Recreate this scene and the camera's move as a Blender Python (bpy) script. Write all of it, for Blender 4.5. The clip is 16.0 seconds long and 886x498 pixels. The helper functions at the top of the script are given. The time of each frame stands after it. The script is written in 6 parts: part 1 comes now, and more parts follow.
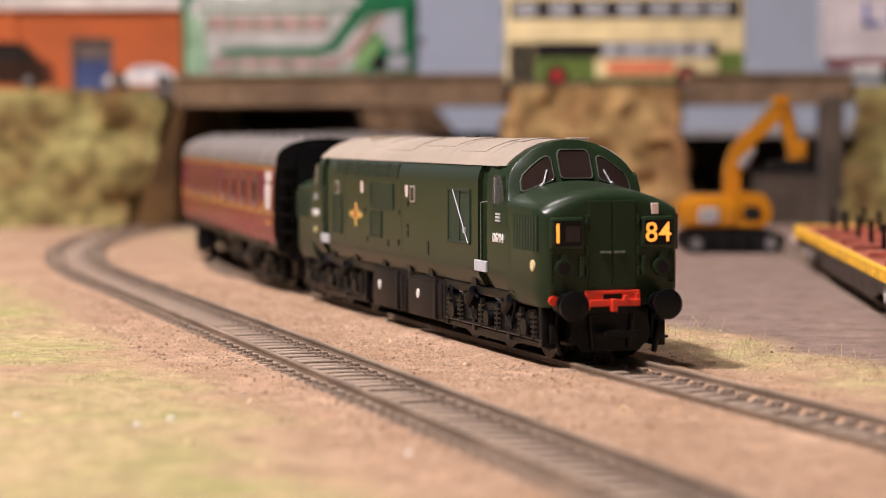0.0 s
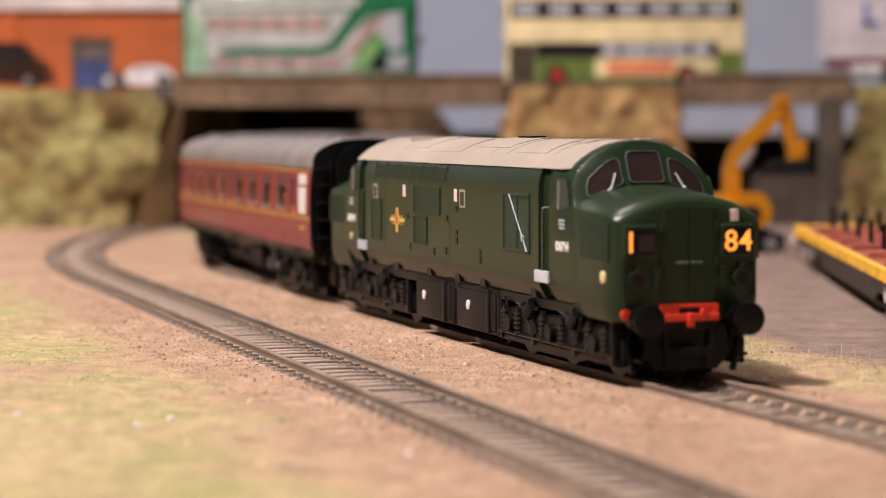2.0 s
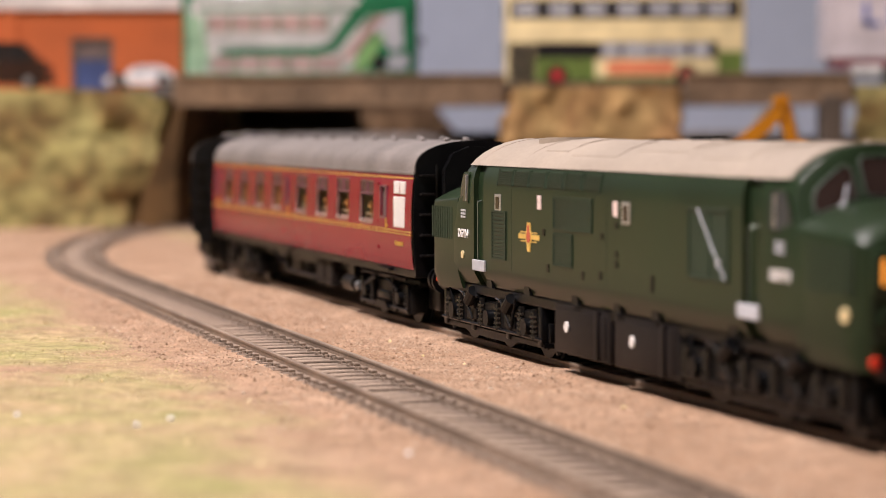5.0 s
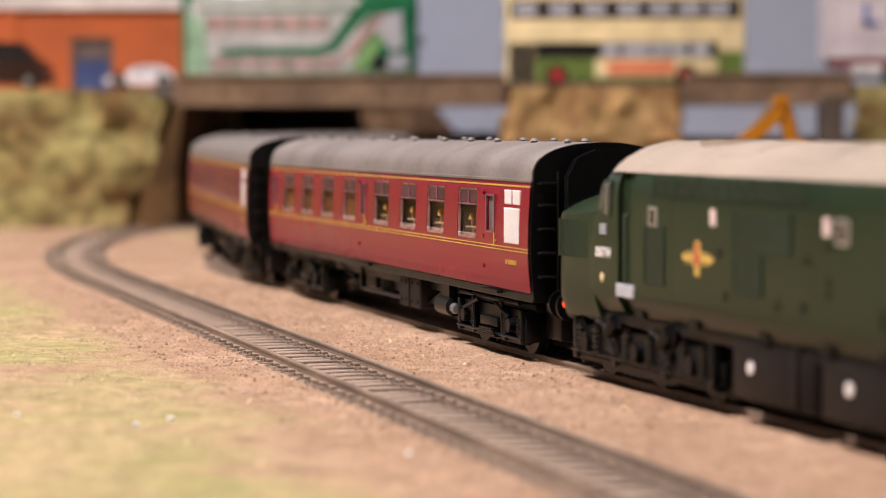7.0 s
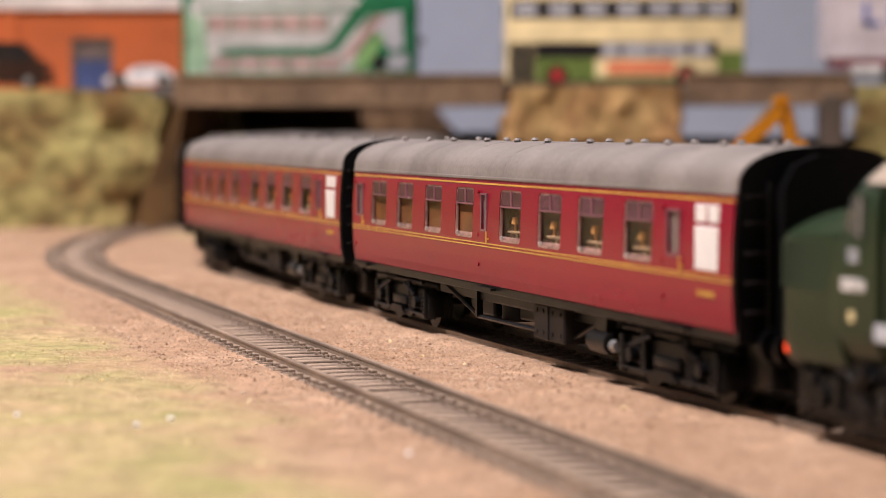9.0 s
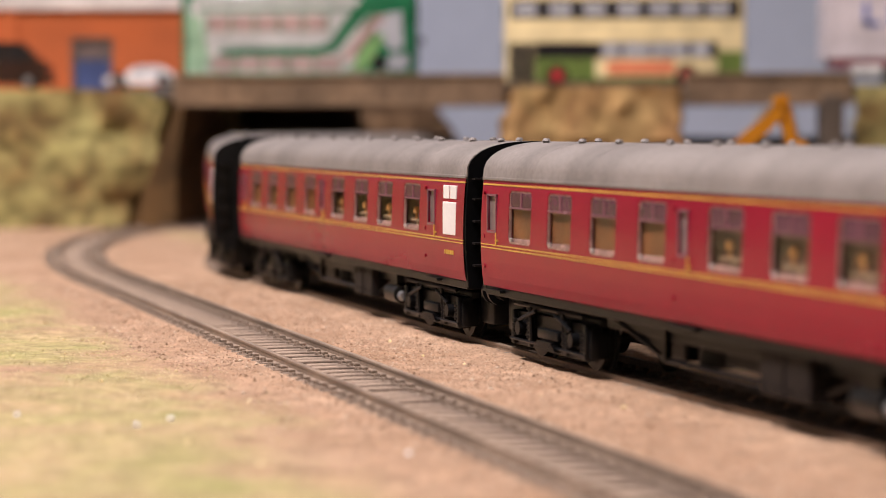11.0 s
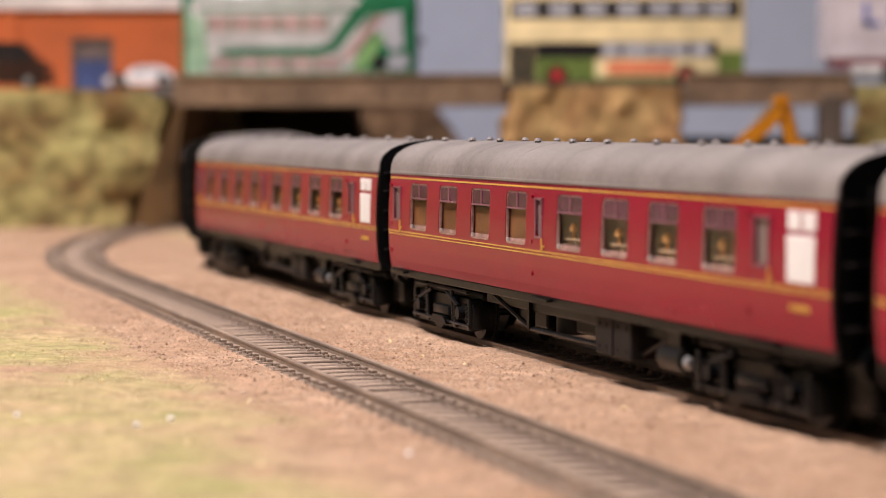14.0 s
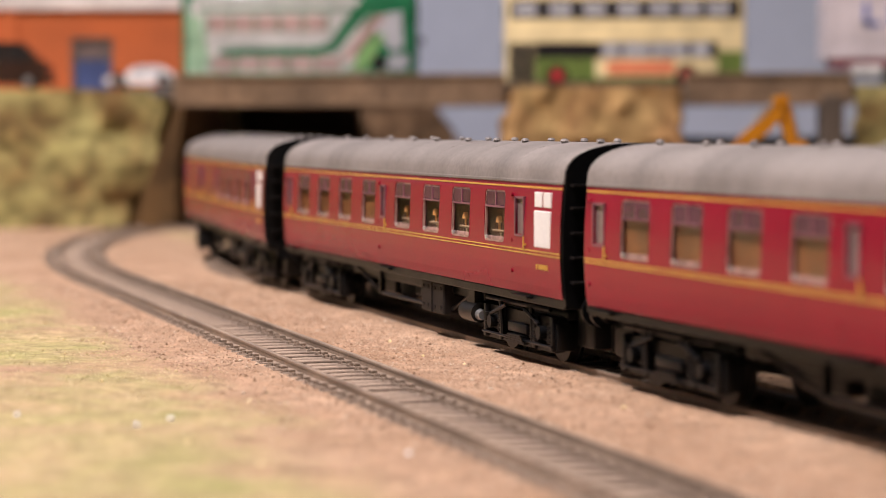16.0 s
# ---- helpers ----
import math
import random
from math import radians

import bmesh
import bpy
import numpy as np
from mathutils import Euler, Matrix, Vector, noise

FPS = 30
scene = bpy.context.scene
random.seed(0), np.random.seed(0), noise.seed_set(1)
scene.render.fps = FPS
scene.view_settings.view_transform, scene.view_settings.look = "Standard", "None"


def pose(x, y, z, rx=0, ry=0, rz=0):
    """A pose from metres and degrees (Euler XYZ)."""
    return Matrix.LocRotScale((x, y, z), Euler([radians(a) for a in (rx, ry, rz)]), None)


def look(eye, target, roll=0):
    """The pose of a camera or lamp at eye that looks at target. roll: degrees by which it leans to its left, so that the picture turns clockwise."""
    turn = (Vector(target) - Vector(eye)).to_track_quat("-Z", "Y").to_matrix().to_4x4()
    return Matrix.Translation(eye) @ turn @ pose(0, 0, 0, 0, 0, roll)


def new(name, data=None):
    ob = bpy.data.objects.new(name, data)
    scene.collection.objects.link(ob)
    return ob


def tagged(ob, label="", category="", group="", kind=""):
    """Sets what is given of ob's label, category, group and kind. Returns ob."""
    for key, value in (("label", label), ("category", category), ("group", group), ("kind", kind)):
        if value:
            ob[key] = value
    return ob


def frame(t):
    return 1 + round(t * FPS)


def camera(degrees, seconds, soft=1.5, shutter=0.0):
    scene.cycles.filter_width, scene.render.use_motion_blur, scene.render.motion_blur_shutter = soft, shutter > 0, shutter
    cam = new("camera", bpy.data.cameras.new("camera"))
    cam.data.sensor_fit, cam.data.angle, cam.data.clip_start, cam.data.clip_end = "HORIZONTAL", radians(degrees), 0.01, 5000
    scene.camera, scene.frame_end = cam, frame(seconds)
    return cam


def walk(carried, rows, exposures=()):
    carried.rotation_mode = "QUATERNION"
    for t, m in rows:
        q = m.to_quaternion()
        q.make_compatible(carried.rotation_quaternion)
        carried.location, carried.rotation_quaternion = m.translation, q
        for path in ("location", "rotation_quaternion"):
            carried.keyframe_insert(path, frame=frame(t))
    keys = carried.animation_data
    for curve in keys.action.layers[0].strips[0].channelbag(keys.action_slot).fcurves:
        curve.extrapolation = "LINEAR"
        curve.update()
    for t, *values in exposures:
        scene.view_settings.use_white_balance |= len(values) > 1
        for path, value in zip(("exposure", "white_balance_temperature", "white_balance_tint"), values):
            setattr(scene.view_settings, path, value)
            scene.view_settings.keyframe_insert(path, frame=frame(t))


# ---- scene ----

# Model railway at its true size. All plan numbers below are millimetres; K turns them into metres.
K = 0.001
cam = camera(21.908, 16.0, soft=0.8)
cam.data.dof.use_dof = True
cam.data.dof.focus_distance = 0.565
cam.data.dof.aperture_fstop = 15.0
CAM_POSE = pose(0, 0, 54.472 * K, 90 - 3.078, 0, 0) @ pose(0, 0, 0, 0, 0, -0.2)
walk(cam, [(0.0, CAM_POSE), (16.0, CAM_POSE)], exposures=[(0.0, 0.0), (16.0, 0.0)])

# ---------------------------------------------------------------- light
world = bpy.data.worlds.new("room_air")
scene.world = world
world.use_nodes = True
world.node_tree.nodes["Background"].inputs[0].default_value = (1.0, 0.9, 0.8, 1)
world.node_tree.nodes["Background"].inputs[1].default_value = 0.005


def area(name, at, aim, w, h, power, colour):
    d = bpy.data.lights.new(name, "AREA")
    d.shape, d.size, d.size_y, d.energy, d.color = "RECTANGLE", w, h, power, colour
    ob = new(name, d)
    ob.matrix_world = look(at, aim)
    return ob


WARM = (1.0, 0.89, 0.90)
LAMPS = [((-0.70, 0.14, 1.62), 56.0), ((-0.44, -0.08, 1.62), 11.0), ((-0.40, 1.20, 1.62), 12.0)]
for at, power in LAMPS:
    area("ceiling_lamp_light", at, (at[0], at[1] + 0.0001, 0), 0.11, 0.11, power, WARM)


# ---------------------------------------------------------------- materials
def material(name, colour, rough=0.6, metal=0.0, grain=900.0, vary=0.15, patch=60.0, patch_vary=0.15, bump=0.15, tint=None, coat=0.0, spec=0.5, stretch=None):
    """A surface with variation at two scales (grain and patch, in cells a metre) and a fine relief."""
    m = bpy.data.materials.new(name)
    m.use_nodes = True
    nt = m.node_tree
    N, Lk = nt.nodes, nt.links
    b = N["Principled BSDF"]
    tc = N.new("ShaderNodeTexCoord")
    a = N.new("ShaderNodeTexNoise"); a.inputs["Scale"].default_value = grain; a.inputs["Detail"].default_value = 4
    c = N.new("ShaderNodeTexNoise"); c.inputs["Scale"].default_value = patch; c.inputs["Detail"].default_value = 5
    Lk.new(tc.outputs["Object"], a.inputs["Vector"])
    mp = N.new("ShaderNodeMapping"); mp.inputs["Scale"].default_value = stretch or (1, 1, 1)
    Lk.new(tc.outputs["Object"], mp.inputs["Vector"]); Lk.new(mp.outputs["Vector"], c.inputs["Vector"])
    dark = tuple(v * (1 - patch_vary) for v in colour)
    light = tint if tint else tuple(min(1, v * (1 + patch_vary)) for v in colour)
    mix = N.new("ShaderNodeMix"); mix.data_type = "RGBA"
    mix.inputs["A"].default_value = (*dark, 1); mix.inputs["B"].default_value = (*light, 1)
    st = N.new("ShaderNodeMapRange"); st.inputs["From Min"].default_value = 0.35; st.inputs["From Max"].default_value = 0.65
    Lk.new(c.outputs["Fac"], st.inputs["Value"]); Lk.new(st.outputs["Result"], mix.inputs["Factor"])
    mr = N.new("ShaderNodeMapRange")
    mr.inputs["From Min"].default_value, mr.inputs["From Max"].default_value = 0.3, 0.7
    mr.inputs["To Min"].default_value, mr.inputs["To Max"].default_value = 1 - vary, 1 + vary
    Lk.new(a.outputs["Fac"], mr.inputs["Value"])
    mul = N.new("ShaderNodeVectorMath"); mul.operation = "SCALE"
    Lk.new(mix.outputs["Result"], mul.inputs[0]); Lk.new(mr.outputs["Result"], mul.inputs["Scale"])
    Lk.new(mul.outputs["Vector"], b.inputs["Base Color"])
    rr = N.new("ShaderNodeMapRange")
    rr.inputs["To Min"].default_value, rr.inputs["To Max"].default_value = max(0.03, rough - 0.1), min(1, rough + 0.1)
    Lk.new(c.outputs["Fac"], rr.inputs["Value"]); Lk.new(rr.outputs["Result"], b.inputs["Roughness"])
    b.inputs["Metallic"].default_value = metal
    b.inputs["Coat Weight"].default_value = coat
    b.inputs["Specular IOR Level"].default_value = spec
    if bump:
        bp = N.new("ShaderNodeBump"); bp.inputs["Strength"].default_value = bump; bp.inputs["Distance"].default_value = 0.0004
        Lk.new(a.outputs["Fac"], bp.inputs["Height"]); Lk.new(bp.outputs["Normal"], b.inputs["Normal"])
    return m


def glass(name, tint=(0.93, 0.94, 0.93), gloss=0.012, rough=0.04):
    """A thin clear pane: what lies behind shows through, with a faint gloss."""
    m = bpy.data.materials.new(name)
    m.use_nodes = True
    N, Lk = m.node_tree.nodes, m.node_tree.links
    t = N.new("ShaderNodeBsdfTransparent"); t.inputs["Color"].default_value = (*tint, 1)
    g = N.new("ShaderNodeBsdfGlossy"); g.inputs["Roughness"].default_value = rough
    mix = N.new("ShaderNodeMixShader"); mix.inputs["Fac"].default_value = gloss
    fr = N.new("ShaderNodeFresnel"); fr.inputs["IOR"].default_value = 1.4
    add = N.new("ShaderNodeMath"); add.operation = "MULTIPLY_ADD"; add.inputs[1].default_value = 0.10; add.inputs[2].default_value = gloss
    Lk.new(fr.outputs[0], add.inputs[0]); Lk.new(add.outputs[0], mix.inputs["Fac"])
    Lk.new(t.outputs[0], mix.inputs[1]); Lk.new(g.outputs[0], mix.inputs[2])
    Lk.new(mix.outputs[0], N["Material Output"].inputs["Surface"])
    return m


M_GREEN = material("loco_green", (0.0165, 0.0305, 0.0138), 0.31, grain=1500, vary=0.10, patch=25, patch_vary=0.15, bump=0.04, spec=0.26)
M_ROOF = material("loco_roof_paint", (0.335, 0.278, 0.22), 0.7, grain=800, vary=0.06, patch=30, patch_vary=0.08, bump=0.05)
M_BLACK = material("underframe_black", (0.0042, 0.0044, 0.0050), 0.34, grain=900, vary=0.3, patch=90, patch_vary=0.3, bump=0.12, spec=0.2)
M_BROWN = material("tank_brown", (0.013, 0.0105, 0.010), 0.5, grain=900, vary=0.15, patch=60, patch_vary=0.2, spec=0.2)
M_DARKGLASS = material("dark_glass", (0.030, 0.019, 0.016), 0.10, vary=0.05, bump=0)
M_RED = material("buffer_beam_red", (0.75, 0.05, 0.02), 0.45, vary=0.06, bump=0.03)
M_WHITE = material("white_print", (0.80, 0.78, 0.75), 0.45, vary=0.04, patch_vary=0.04, bump=0.02)
M_SILVER = material("silver_frame", (0.62, 0.62, 0.62), 0.35, metal=0.8, vary=0.05, bump=0.02)
M_GREYSTEP = material("grey_plate", (0.50, 0.52, 0.56), 0.5, vary=0.06, bump=0.05)
M_DGREEN = material("grille_green", (0.016, 0.034, 0.018), 0.55, vary=0.15, bump=0.05)
M_GOLD = material("gold_line", (0.62, 0.36, 0.06), 0.45, vary=0.08, bump=0.02)
M_MAROON = material("coach_maroon", (0.240, 0.0080, 0.0240), 0.24, grain=1500, vary=0.06, patch=20, patch_vary=0.08, bump=0.03, spec=0.27)
M_CROOF = material("coach_roof_grey", (0.195, 0.172, 0.158), 0.62, grain=900, vary=0.12, patch=40, patch_vary=0.17, bump=0.1, stretch=(1.6, 0.35, 0.5))
M_WINGLASS = glass("window_glass", (0.88, 0.86, 0.85))
M_SEAT = material("seat_brown", (0.40, 0.18, 0.07), 0.7, vary=0.15)
M_WOOD = material("partition_wood", (0.72, 0.34, 0.10), 0.5, vary=0.12)
M_INNER = material("coach_inside", (0.20, 0.10, 0.06), 0.8, vary=0.1)
M_RAIL = material("rail_steel_dull", (0.255, 0.19, 0.14), 0.5, metal=0.15, grain=700, vary=0.2, patch=40, patch_vary=0.25, bump=0.1)
M_SLEEPER = material("sleeper_weathered", (0.265, 0.198, 0.146), 0.85, grain=700, vary=0.3, patch=80, patch_vary=0.25, bump=0.4)
# near-black bed: the shade in the sleeper gaps is put into its colour
M_BEDSHADE = material("track_bed_shade", (0.030, 0.021, 0.015), 0.95, grain=600, vary=0.4, patch=60, patch_vary=0.3, bump=0.6)
M_TYRE = material("wheel_metal", (0.010, 0.0095, 0.009), 0.4, metal=0.3, vary=0.15)
M_CREST_R = material("crest_red", (0.6, 0.12, 0.06), 0.5, vary=0.1, bump=0)
M_CREST_Y = material("crest_yellow", (0.75, 0.5, 0.12), 0.5, vary=0.1, bump=0)
M_PINK = material("pink_label", (0.78, 0.62, 0.58), 0.5, vary=0.05, bump=0)
M_YELLOW = material("plant_yellow", (0.52, 0.20, 0.008), 0.16, grain=900, vary=0.06, patch=30, patch_vary=0.1, bump=0.02, coat=0.5)
M_RUBBER = material("dark_rubber", (0.008, 0.0077, 0.0077), 0.7, vary=0.2, spec=0.2)
M_PLANK = material("deck_plank_red", (0.36, 0.10, 0.06), 0.75, grain=600, vary=0.2, patch=80, patch_vary=0.25, bump=0.3)
M_WYELLOW = material("wagon_yellow", (0.85, 0.48, 0.03), 0.45, vary=0.08)
M_BRIDGE = material("bridge_brown", (0.22, 0.145, 0.085), 0.85, grain=300, vary=0.25, patch=25, patch_vary=0.3, bump=0.4)
# dark brown that carries the shade of the bridge openings in its colour
M_SHADEWALL = material("shade_brown_wall", (0.085, 0.064, 0.048), 0.9, grain=300, vary=0.3, patch=30, patch_vary=0.3, bump=0.4)
M_ROAD = material("road_grey", (0.12, 0.11, 0.10), 0.9, grain=600, vary=0.2)
M_BRICK = material("brick_orange", (0.50, 0.115, 0.03), 0.8, grain=400, vary=0.12, patch=30, patch_vary=0.1, bump=0.2)
M_BLUE = material("door_blue", (0.05, 0.075, 0.21), 0.5, vary=0.08)
M_FASCIA = material("fascia_white", (0.72, 0.64, 0.60), 0.6, vary=0.08)
M_SKYBOARD = material("backdrop_paint", (0.38, 0.425, 0.52), 0.9, grain=60, vary=0.03, patch=3, patch_vary=0.06, bump=0)
M_BUSGREEN = material("bus_green", (0.020, 0.15, 0.065), 0.18, vary=0.06, bump=0.02)
M_BUSLIGHT = material("bus_light_grey", (0.52, 0.52, 0.50), 0.3, vary=0.06, bump=0.02)
M_BUSPALE = material("bus_pale_green", (0.27, 0.42, 0.28), 0.2, vary=0.06, patch=60, patch_vary=0.35, bump=0.02)
M_BUSPINK = material("bus_pink_window", (0.44, 0.31, 0.28), 0.15, vary=0.1, patch=90, patch_vary=0.2, bump=0)
M_LEAF = material("bus_leaf_green", (0.19, 0.36, 0.13), 0.2, vary=0.06, bump=0.02)
M_CREAM = material("bus_cream", (0.80, 0.66, 0.36), 0.4, vary=0.05, bump=0.02)
M_OLIVE = material("bus_olive_green", (0.13, 0.19, 0.04), 0.4, vary=0.05, bump=0.02)
M_ADVERT = material("advert_orange", (0.80, 0.25, 0.12), 0.5, vary=0.05, bump=0)
M_WHEELRED = material("wheel_red", (0.45, 0.03, 0.03), 0.5, vary=0.05)
M_BUSGLASS = material("bus_window", (0.42, 0.43, 0.46), 0.2, vary=0.1, bump=0)
M_BUSDARK = material("bus_window_dark", (0.02, 0.018, 0.018), 0.25, vary=0.1, bump=0, spec=0.25)
M_CARWHITE = material("car_white", (0.80, 0.76, 0.74), 0.25, vary=0.03, bump=0)
M_CARDARK = material("car_bronze", (0.075, 0.04, 0.028), 0.12, metal=0.6, vary=0.05, bump=0)
M_TRAILER = material("trailer_white", (0.62, 0.56, 0.58), 0.5, vary=0.05, bump=0)
M_LETTER = material("letter_blue", (0.14, 0.18, 0.42), 0.5, vary=0.05, bump=0)
M_CHASSIS = material("chassis_red", (0.20, 0.04, 0.045), 0.6, vary=0.1)
M_PLASTER = material("room_wall_paint", (0.23, 0.21, 0.195), 0.9, grain=200, vary=0.03, patch=2, patch_vary=0.05, bump=0.02)
M_CARPET = material("room_floor_carpet", (0.20, 0.16, 0.13), 0.95, grain=300, vary=0.2, patch=5, patch_vary=0.1)
M_CABGLASS = material("cab_glass", (0.06, 0.062, 0.058), 0.12, vary=0.05, bump=0)
# opaque grey: the panes' pale reflection is put into the colour
M_HAZE = material("hazy_glazing", (0.17, 0.125, 0.12), 0.15, vary=0.1, bump=0)
# purple here is the ventilator glass's reflection, given as base colour
M_VENT = material("ventilator_reflection", (0.075, 0.020, 0.042), 0.12, vary=0.15, patch=200, patch_vary=0.3, bump=0, spec=0.35)
M_LIP = material("clear_plastic_lip", (0.30, 0.18, 0.155), 0.2, vary=0.2, patch=300, patch_vary=0.3, bump=0)
M_TRIM = material("window_trim", (0.22, 0.085, 0.12), 0.25, metal=0.2, vary=0.1, bump=0)
M_SPRING = material("spring_steel", (0.075, 0.074, 0.072), 0.25, metal=0.85, vary=0.2)
M_BLACKGLASS = material("black_glass", (0.006, 0.005, 0.005), 0.15, vary=0.05, bump=0, spec=0.3)
M_PANEL = material("blind_brown", (0.215, 0.078, 0.022), 0.6, vary=0.2, patch=150, patch_vary=0.25)
M_PANELDARK = material("panel_dark_brown", (0.125, 0.048, 0.028), 0.6, vary=0.2, patch=150, patch_vary=0.35)
# earth darkened in its colour, as if the far slope lay in shadow
M_SLOPESHADE = material("shaded_earth", (0.13, 0.08, 0.045), 0.95, grain=120, vary=0.4, patch=25, patch_vary=0.3, bump=0.6, spec=0.2)
M_LAMP = bpy.data.materials.new("lamp_glow"); M_LAMP.use_nodes = True
M_LAMP.node_tree.nodes["Principled BSDF"].inputs["Emission Color"].default_value = (1.0, 0.85, 0.7, 1)
M_LAMP.node_tree.nodes["Principled BSDF"].inputs["Emission Strength"].default_value = 6.0
M_CODE = bpy.data.materials.new("headcode_glow"); M_CODE.use_nodes = True
M_CODE.node_tree.nodes["Principled BSDF"].inputs["Base Color"].default_value = (0.9, 0.35, 0.05, 1)
M_CODE.node_tree.nodes["Principled BSDF"].inputs["Emission Color"].default_value = (1.0, 0.36, 0.05, 1)
M_CODE.node_tree.nodes["Principled BSDF"].inputs["Emission Strength"].default_value = 1.1
M_TAIL = bpy.data.materials.new("tail_lamp_glow"); M_TAIL.use_nodes = True
M_TAIL.node_tree.nodes["Principled BSDF"].inputs["Base Color"].default_value = (0.9, 0.08, 0.02, 1)
M_TAIL.node_tree.nodes["Principled BSDF"].inputs["Emission Color"].default_value = (1.0, 0.07, 0.02, 1)
M_TAIL.node_tree.nodes["Principled BSDF"].inputs["Emission Strength"].default_value = 1.0


# ---------------------------------------------------------------- mesh helpers (millimetres)
def box(bm, x0, x1, y0, y1, z0, z1, bevel=0.0):
    vs = [bm.verts.new((x, y, z)) for z in (z0, z1) for y in (y0, y1) for x in (x0, x1)]
    fs = [bm.faces.new([vs[i] for i in q]) for q in ((0, 2, 3, 1), (4, 5, 7, 6), (0, 1, 5, 4), (2, 6, 7, 3), (0, 4, 6, 2), (1, 3, 7, 5))]
    if bevel:
        es = list({e for f in fs for e in f.edges})
        bmesh.ops.bevel(bm, geom=es, offset=bevel, segments=2, profile=0.5, affect="EDGES")
    return vs


def tube(bm, a, b, r, seg=12, r2=None, cap=True):
    """A round bar from a to b."""
    a, b = Vector(a), Vector(b)
    q = (b - a).to_track_quat("Z", "Y")
    rings = []
    for p, rad in ((a, r), (b, r if r2 is None else r2)):
        rings.append([bm.verts.new(p + q @ Vector((rad * math.cos(i * math.tau / seg), rad * math.sin(i * math.tau / seg), 0))) for i in range(seg)])
    for i in range(seg):
        j = (i + 1) % seg
        bm.faces.new((rings[0][i], rings[0][j], rings[1][j], rings[1][i]))
    if cap:
        bm.faces.new(rings[0][::-1]); bm.faces.new(rings[1])


def loft(bm, rings, cap=True, closed=True):
    """A skin over rings of equal count."""
    vv = [[bm.verts.new(p) for p in r] for r in rings]
    n = len(vv[0])
    for a, b in zip(vv, vv[1:]):
        for i in range(n if closed else n - 1):
            j = (i + 1) % n
            bm.faces.new((a[i], a[j], b[j], b[i]))
    if cap:
        bm.faces.new(vv[0][::-1]); bm.faces.new(vv[-1])
    return vv


def prism(bm, poly, axis, a, b):
    """A flat outline drawn through from a to b along an axis (0, 1, 2); the outline is in the other two axes in order."""
    def at(p, d):
        return ((d, p[0], p[1]), (p[0], d, p[1]), (p[0], p[1], d))[axis]
    loft(bm, [[at(p, a) for p in poly], [at(p, b) for p in poly]])


def part(name, bm, mat, parent=None, label="", smooth=False, at=None):
    """Links a bmesh, in millimetres, as one mesh object under a thing or a part."""
    bmesh.ops.recalc_face_normals(bm, faces=bm.faces[:])
    for v in bm.verts:
        v.co *= K
    me = bpy.data.meshes.new(name)
    bm.to_mesh(me); bm.free()
    me.materials.append(mat)
    if smooth:
        me.shade_smooth()
        me.set_sharp_from_angle(angle=radians(35))
    ob = new(name, me)
    if parent is not None:
        ob.parent = parent
    if at is not None:
        ob.matrix_basis = at
    if label:
        tagged(ob, label)
    return ob


def mm(x, y, z, rx=0, ry=0, rz=0):
    return pose(x * K, y * K, z * K, rx, ry, rz)


def thing(name, label, category, m, group="", kind=""):
    ob = new(name)
    ob.empty_display_size = 0.01
    ob.matrix_basis = m
    return tagged(ob, label, category, group, kind)


def quick(name, fn, mat, parent=None, label="", smooth=False, at=None):
    bm = bmesh.new(); fn(bm)
    return part(name, bm, mat, parent, label, smooth, at)


def words(name, text, size, mat, parent, m, label="", depth=0.1, bold=0.0):
    """Raised lettering in the built-in font, lying in its own xy plane."""
    cu = bpy.data.curves.new(name, "FONT")
    cu.body, cu.size, cu.extrude, cu.align_x, cu.align_y = text, size * K, depth * K, "CENTER", "CENTER"
    cu.resolution_u = 3
    cu.offset = bold * K
    tmp = new(name, cu)
    dg = bpy.context.evaluated_depsgraph_get()
    me = bpy.data.meshes.new_from_object(tmp.evaluated_get(dg))
    bpy.data.objects.remove(tmp)
    me.materials.clear(); me.materials.append(mat)
    ob = new(name, me)
    ob.parent = parent
    ob.matrix_basis = m
    if label:
        tagged(ob, label)
    return ob


# ---------------------------------------------------------------- the line of the rails
ORIGIN = Vector((3.6, 634.2))


def tabulate(origin, straight, end, start, radius, start2=0.0, radius2=0.0):
    """Points every millimetre along a track: s -> place; the track bends away beyond `start`."""
    def head(s):
        a = straight + (end - straight) * min(max(s / 245.0, 0), 1) if s > 0 else straight
        return radians(a) - max(0.0, start - s) / radius - (max(0.0, start2 - s) / radius2 if radius2 else 0.0)
    pts = {0: origin.copy()}
    p = origin.copy()
    for i in range(0, 1400):
        p = p + Vector((math.cos(head(i + 0.5)), math.sin(head(i + 0.5)))); pts[i + 1] = p
    p = origin.copy()
    for i in range(0, -1500, -1):
        p = p - Vector((math.cos(head(i - 0.5)), math.sin(head(i - 0.5)))); pts[i - 1] = p
    return pts


TRAIN_LINE = tabulate(ORIGIN, -72.5, -71.1, -220, 610)
U_DIR = Vector((math.cos(radians(-72.2)), math.sin(radians(-72.2))))
N_DIR = Vector((-U_DIR.y, U_DIR.x))
NEAR_LINE = tabulate(ORIGIN + N_DIR * -58.53, -72.81, -72.81, -258.63, 1049.92, -473.65, 2419.25)


def on_line(line, s):
    i = math.floor(s); f = s - i
    return line[i].lerp(line[i + 1], f)


def chord(line, s, half):
    """Middle and heading (degrees) of a vehicle whose bogies run at s - half and s + half."""
    a, b = on_line(line, s - half), on_line(line, s + half)
    return (a + b) / 2, math.degrees(math.atan2(b.y - a.y, b.x - a.x))


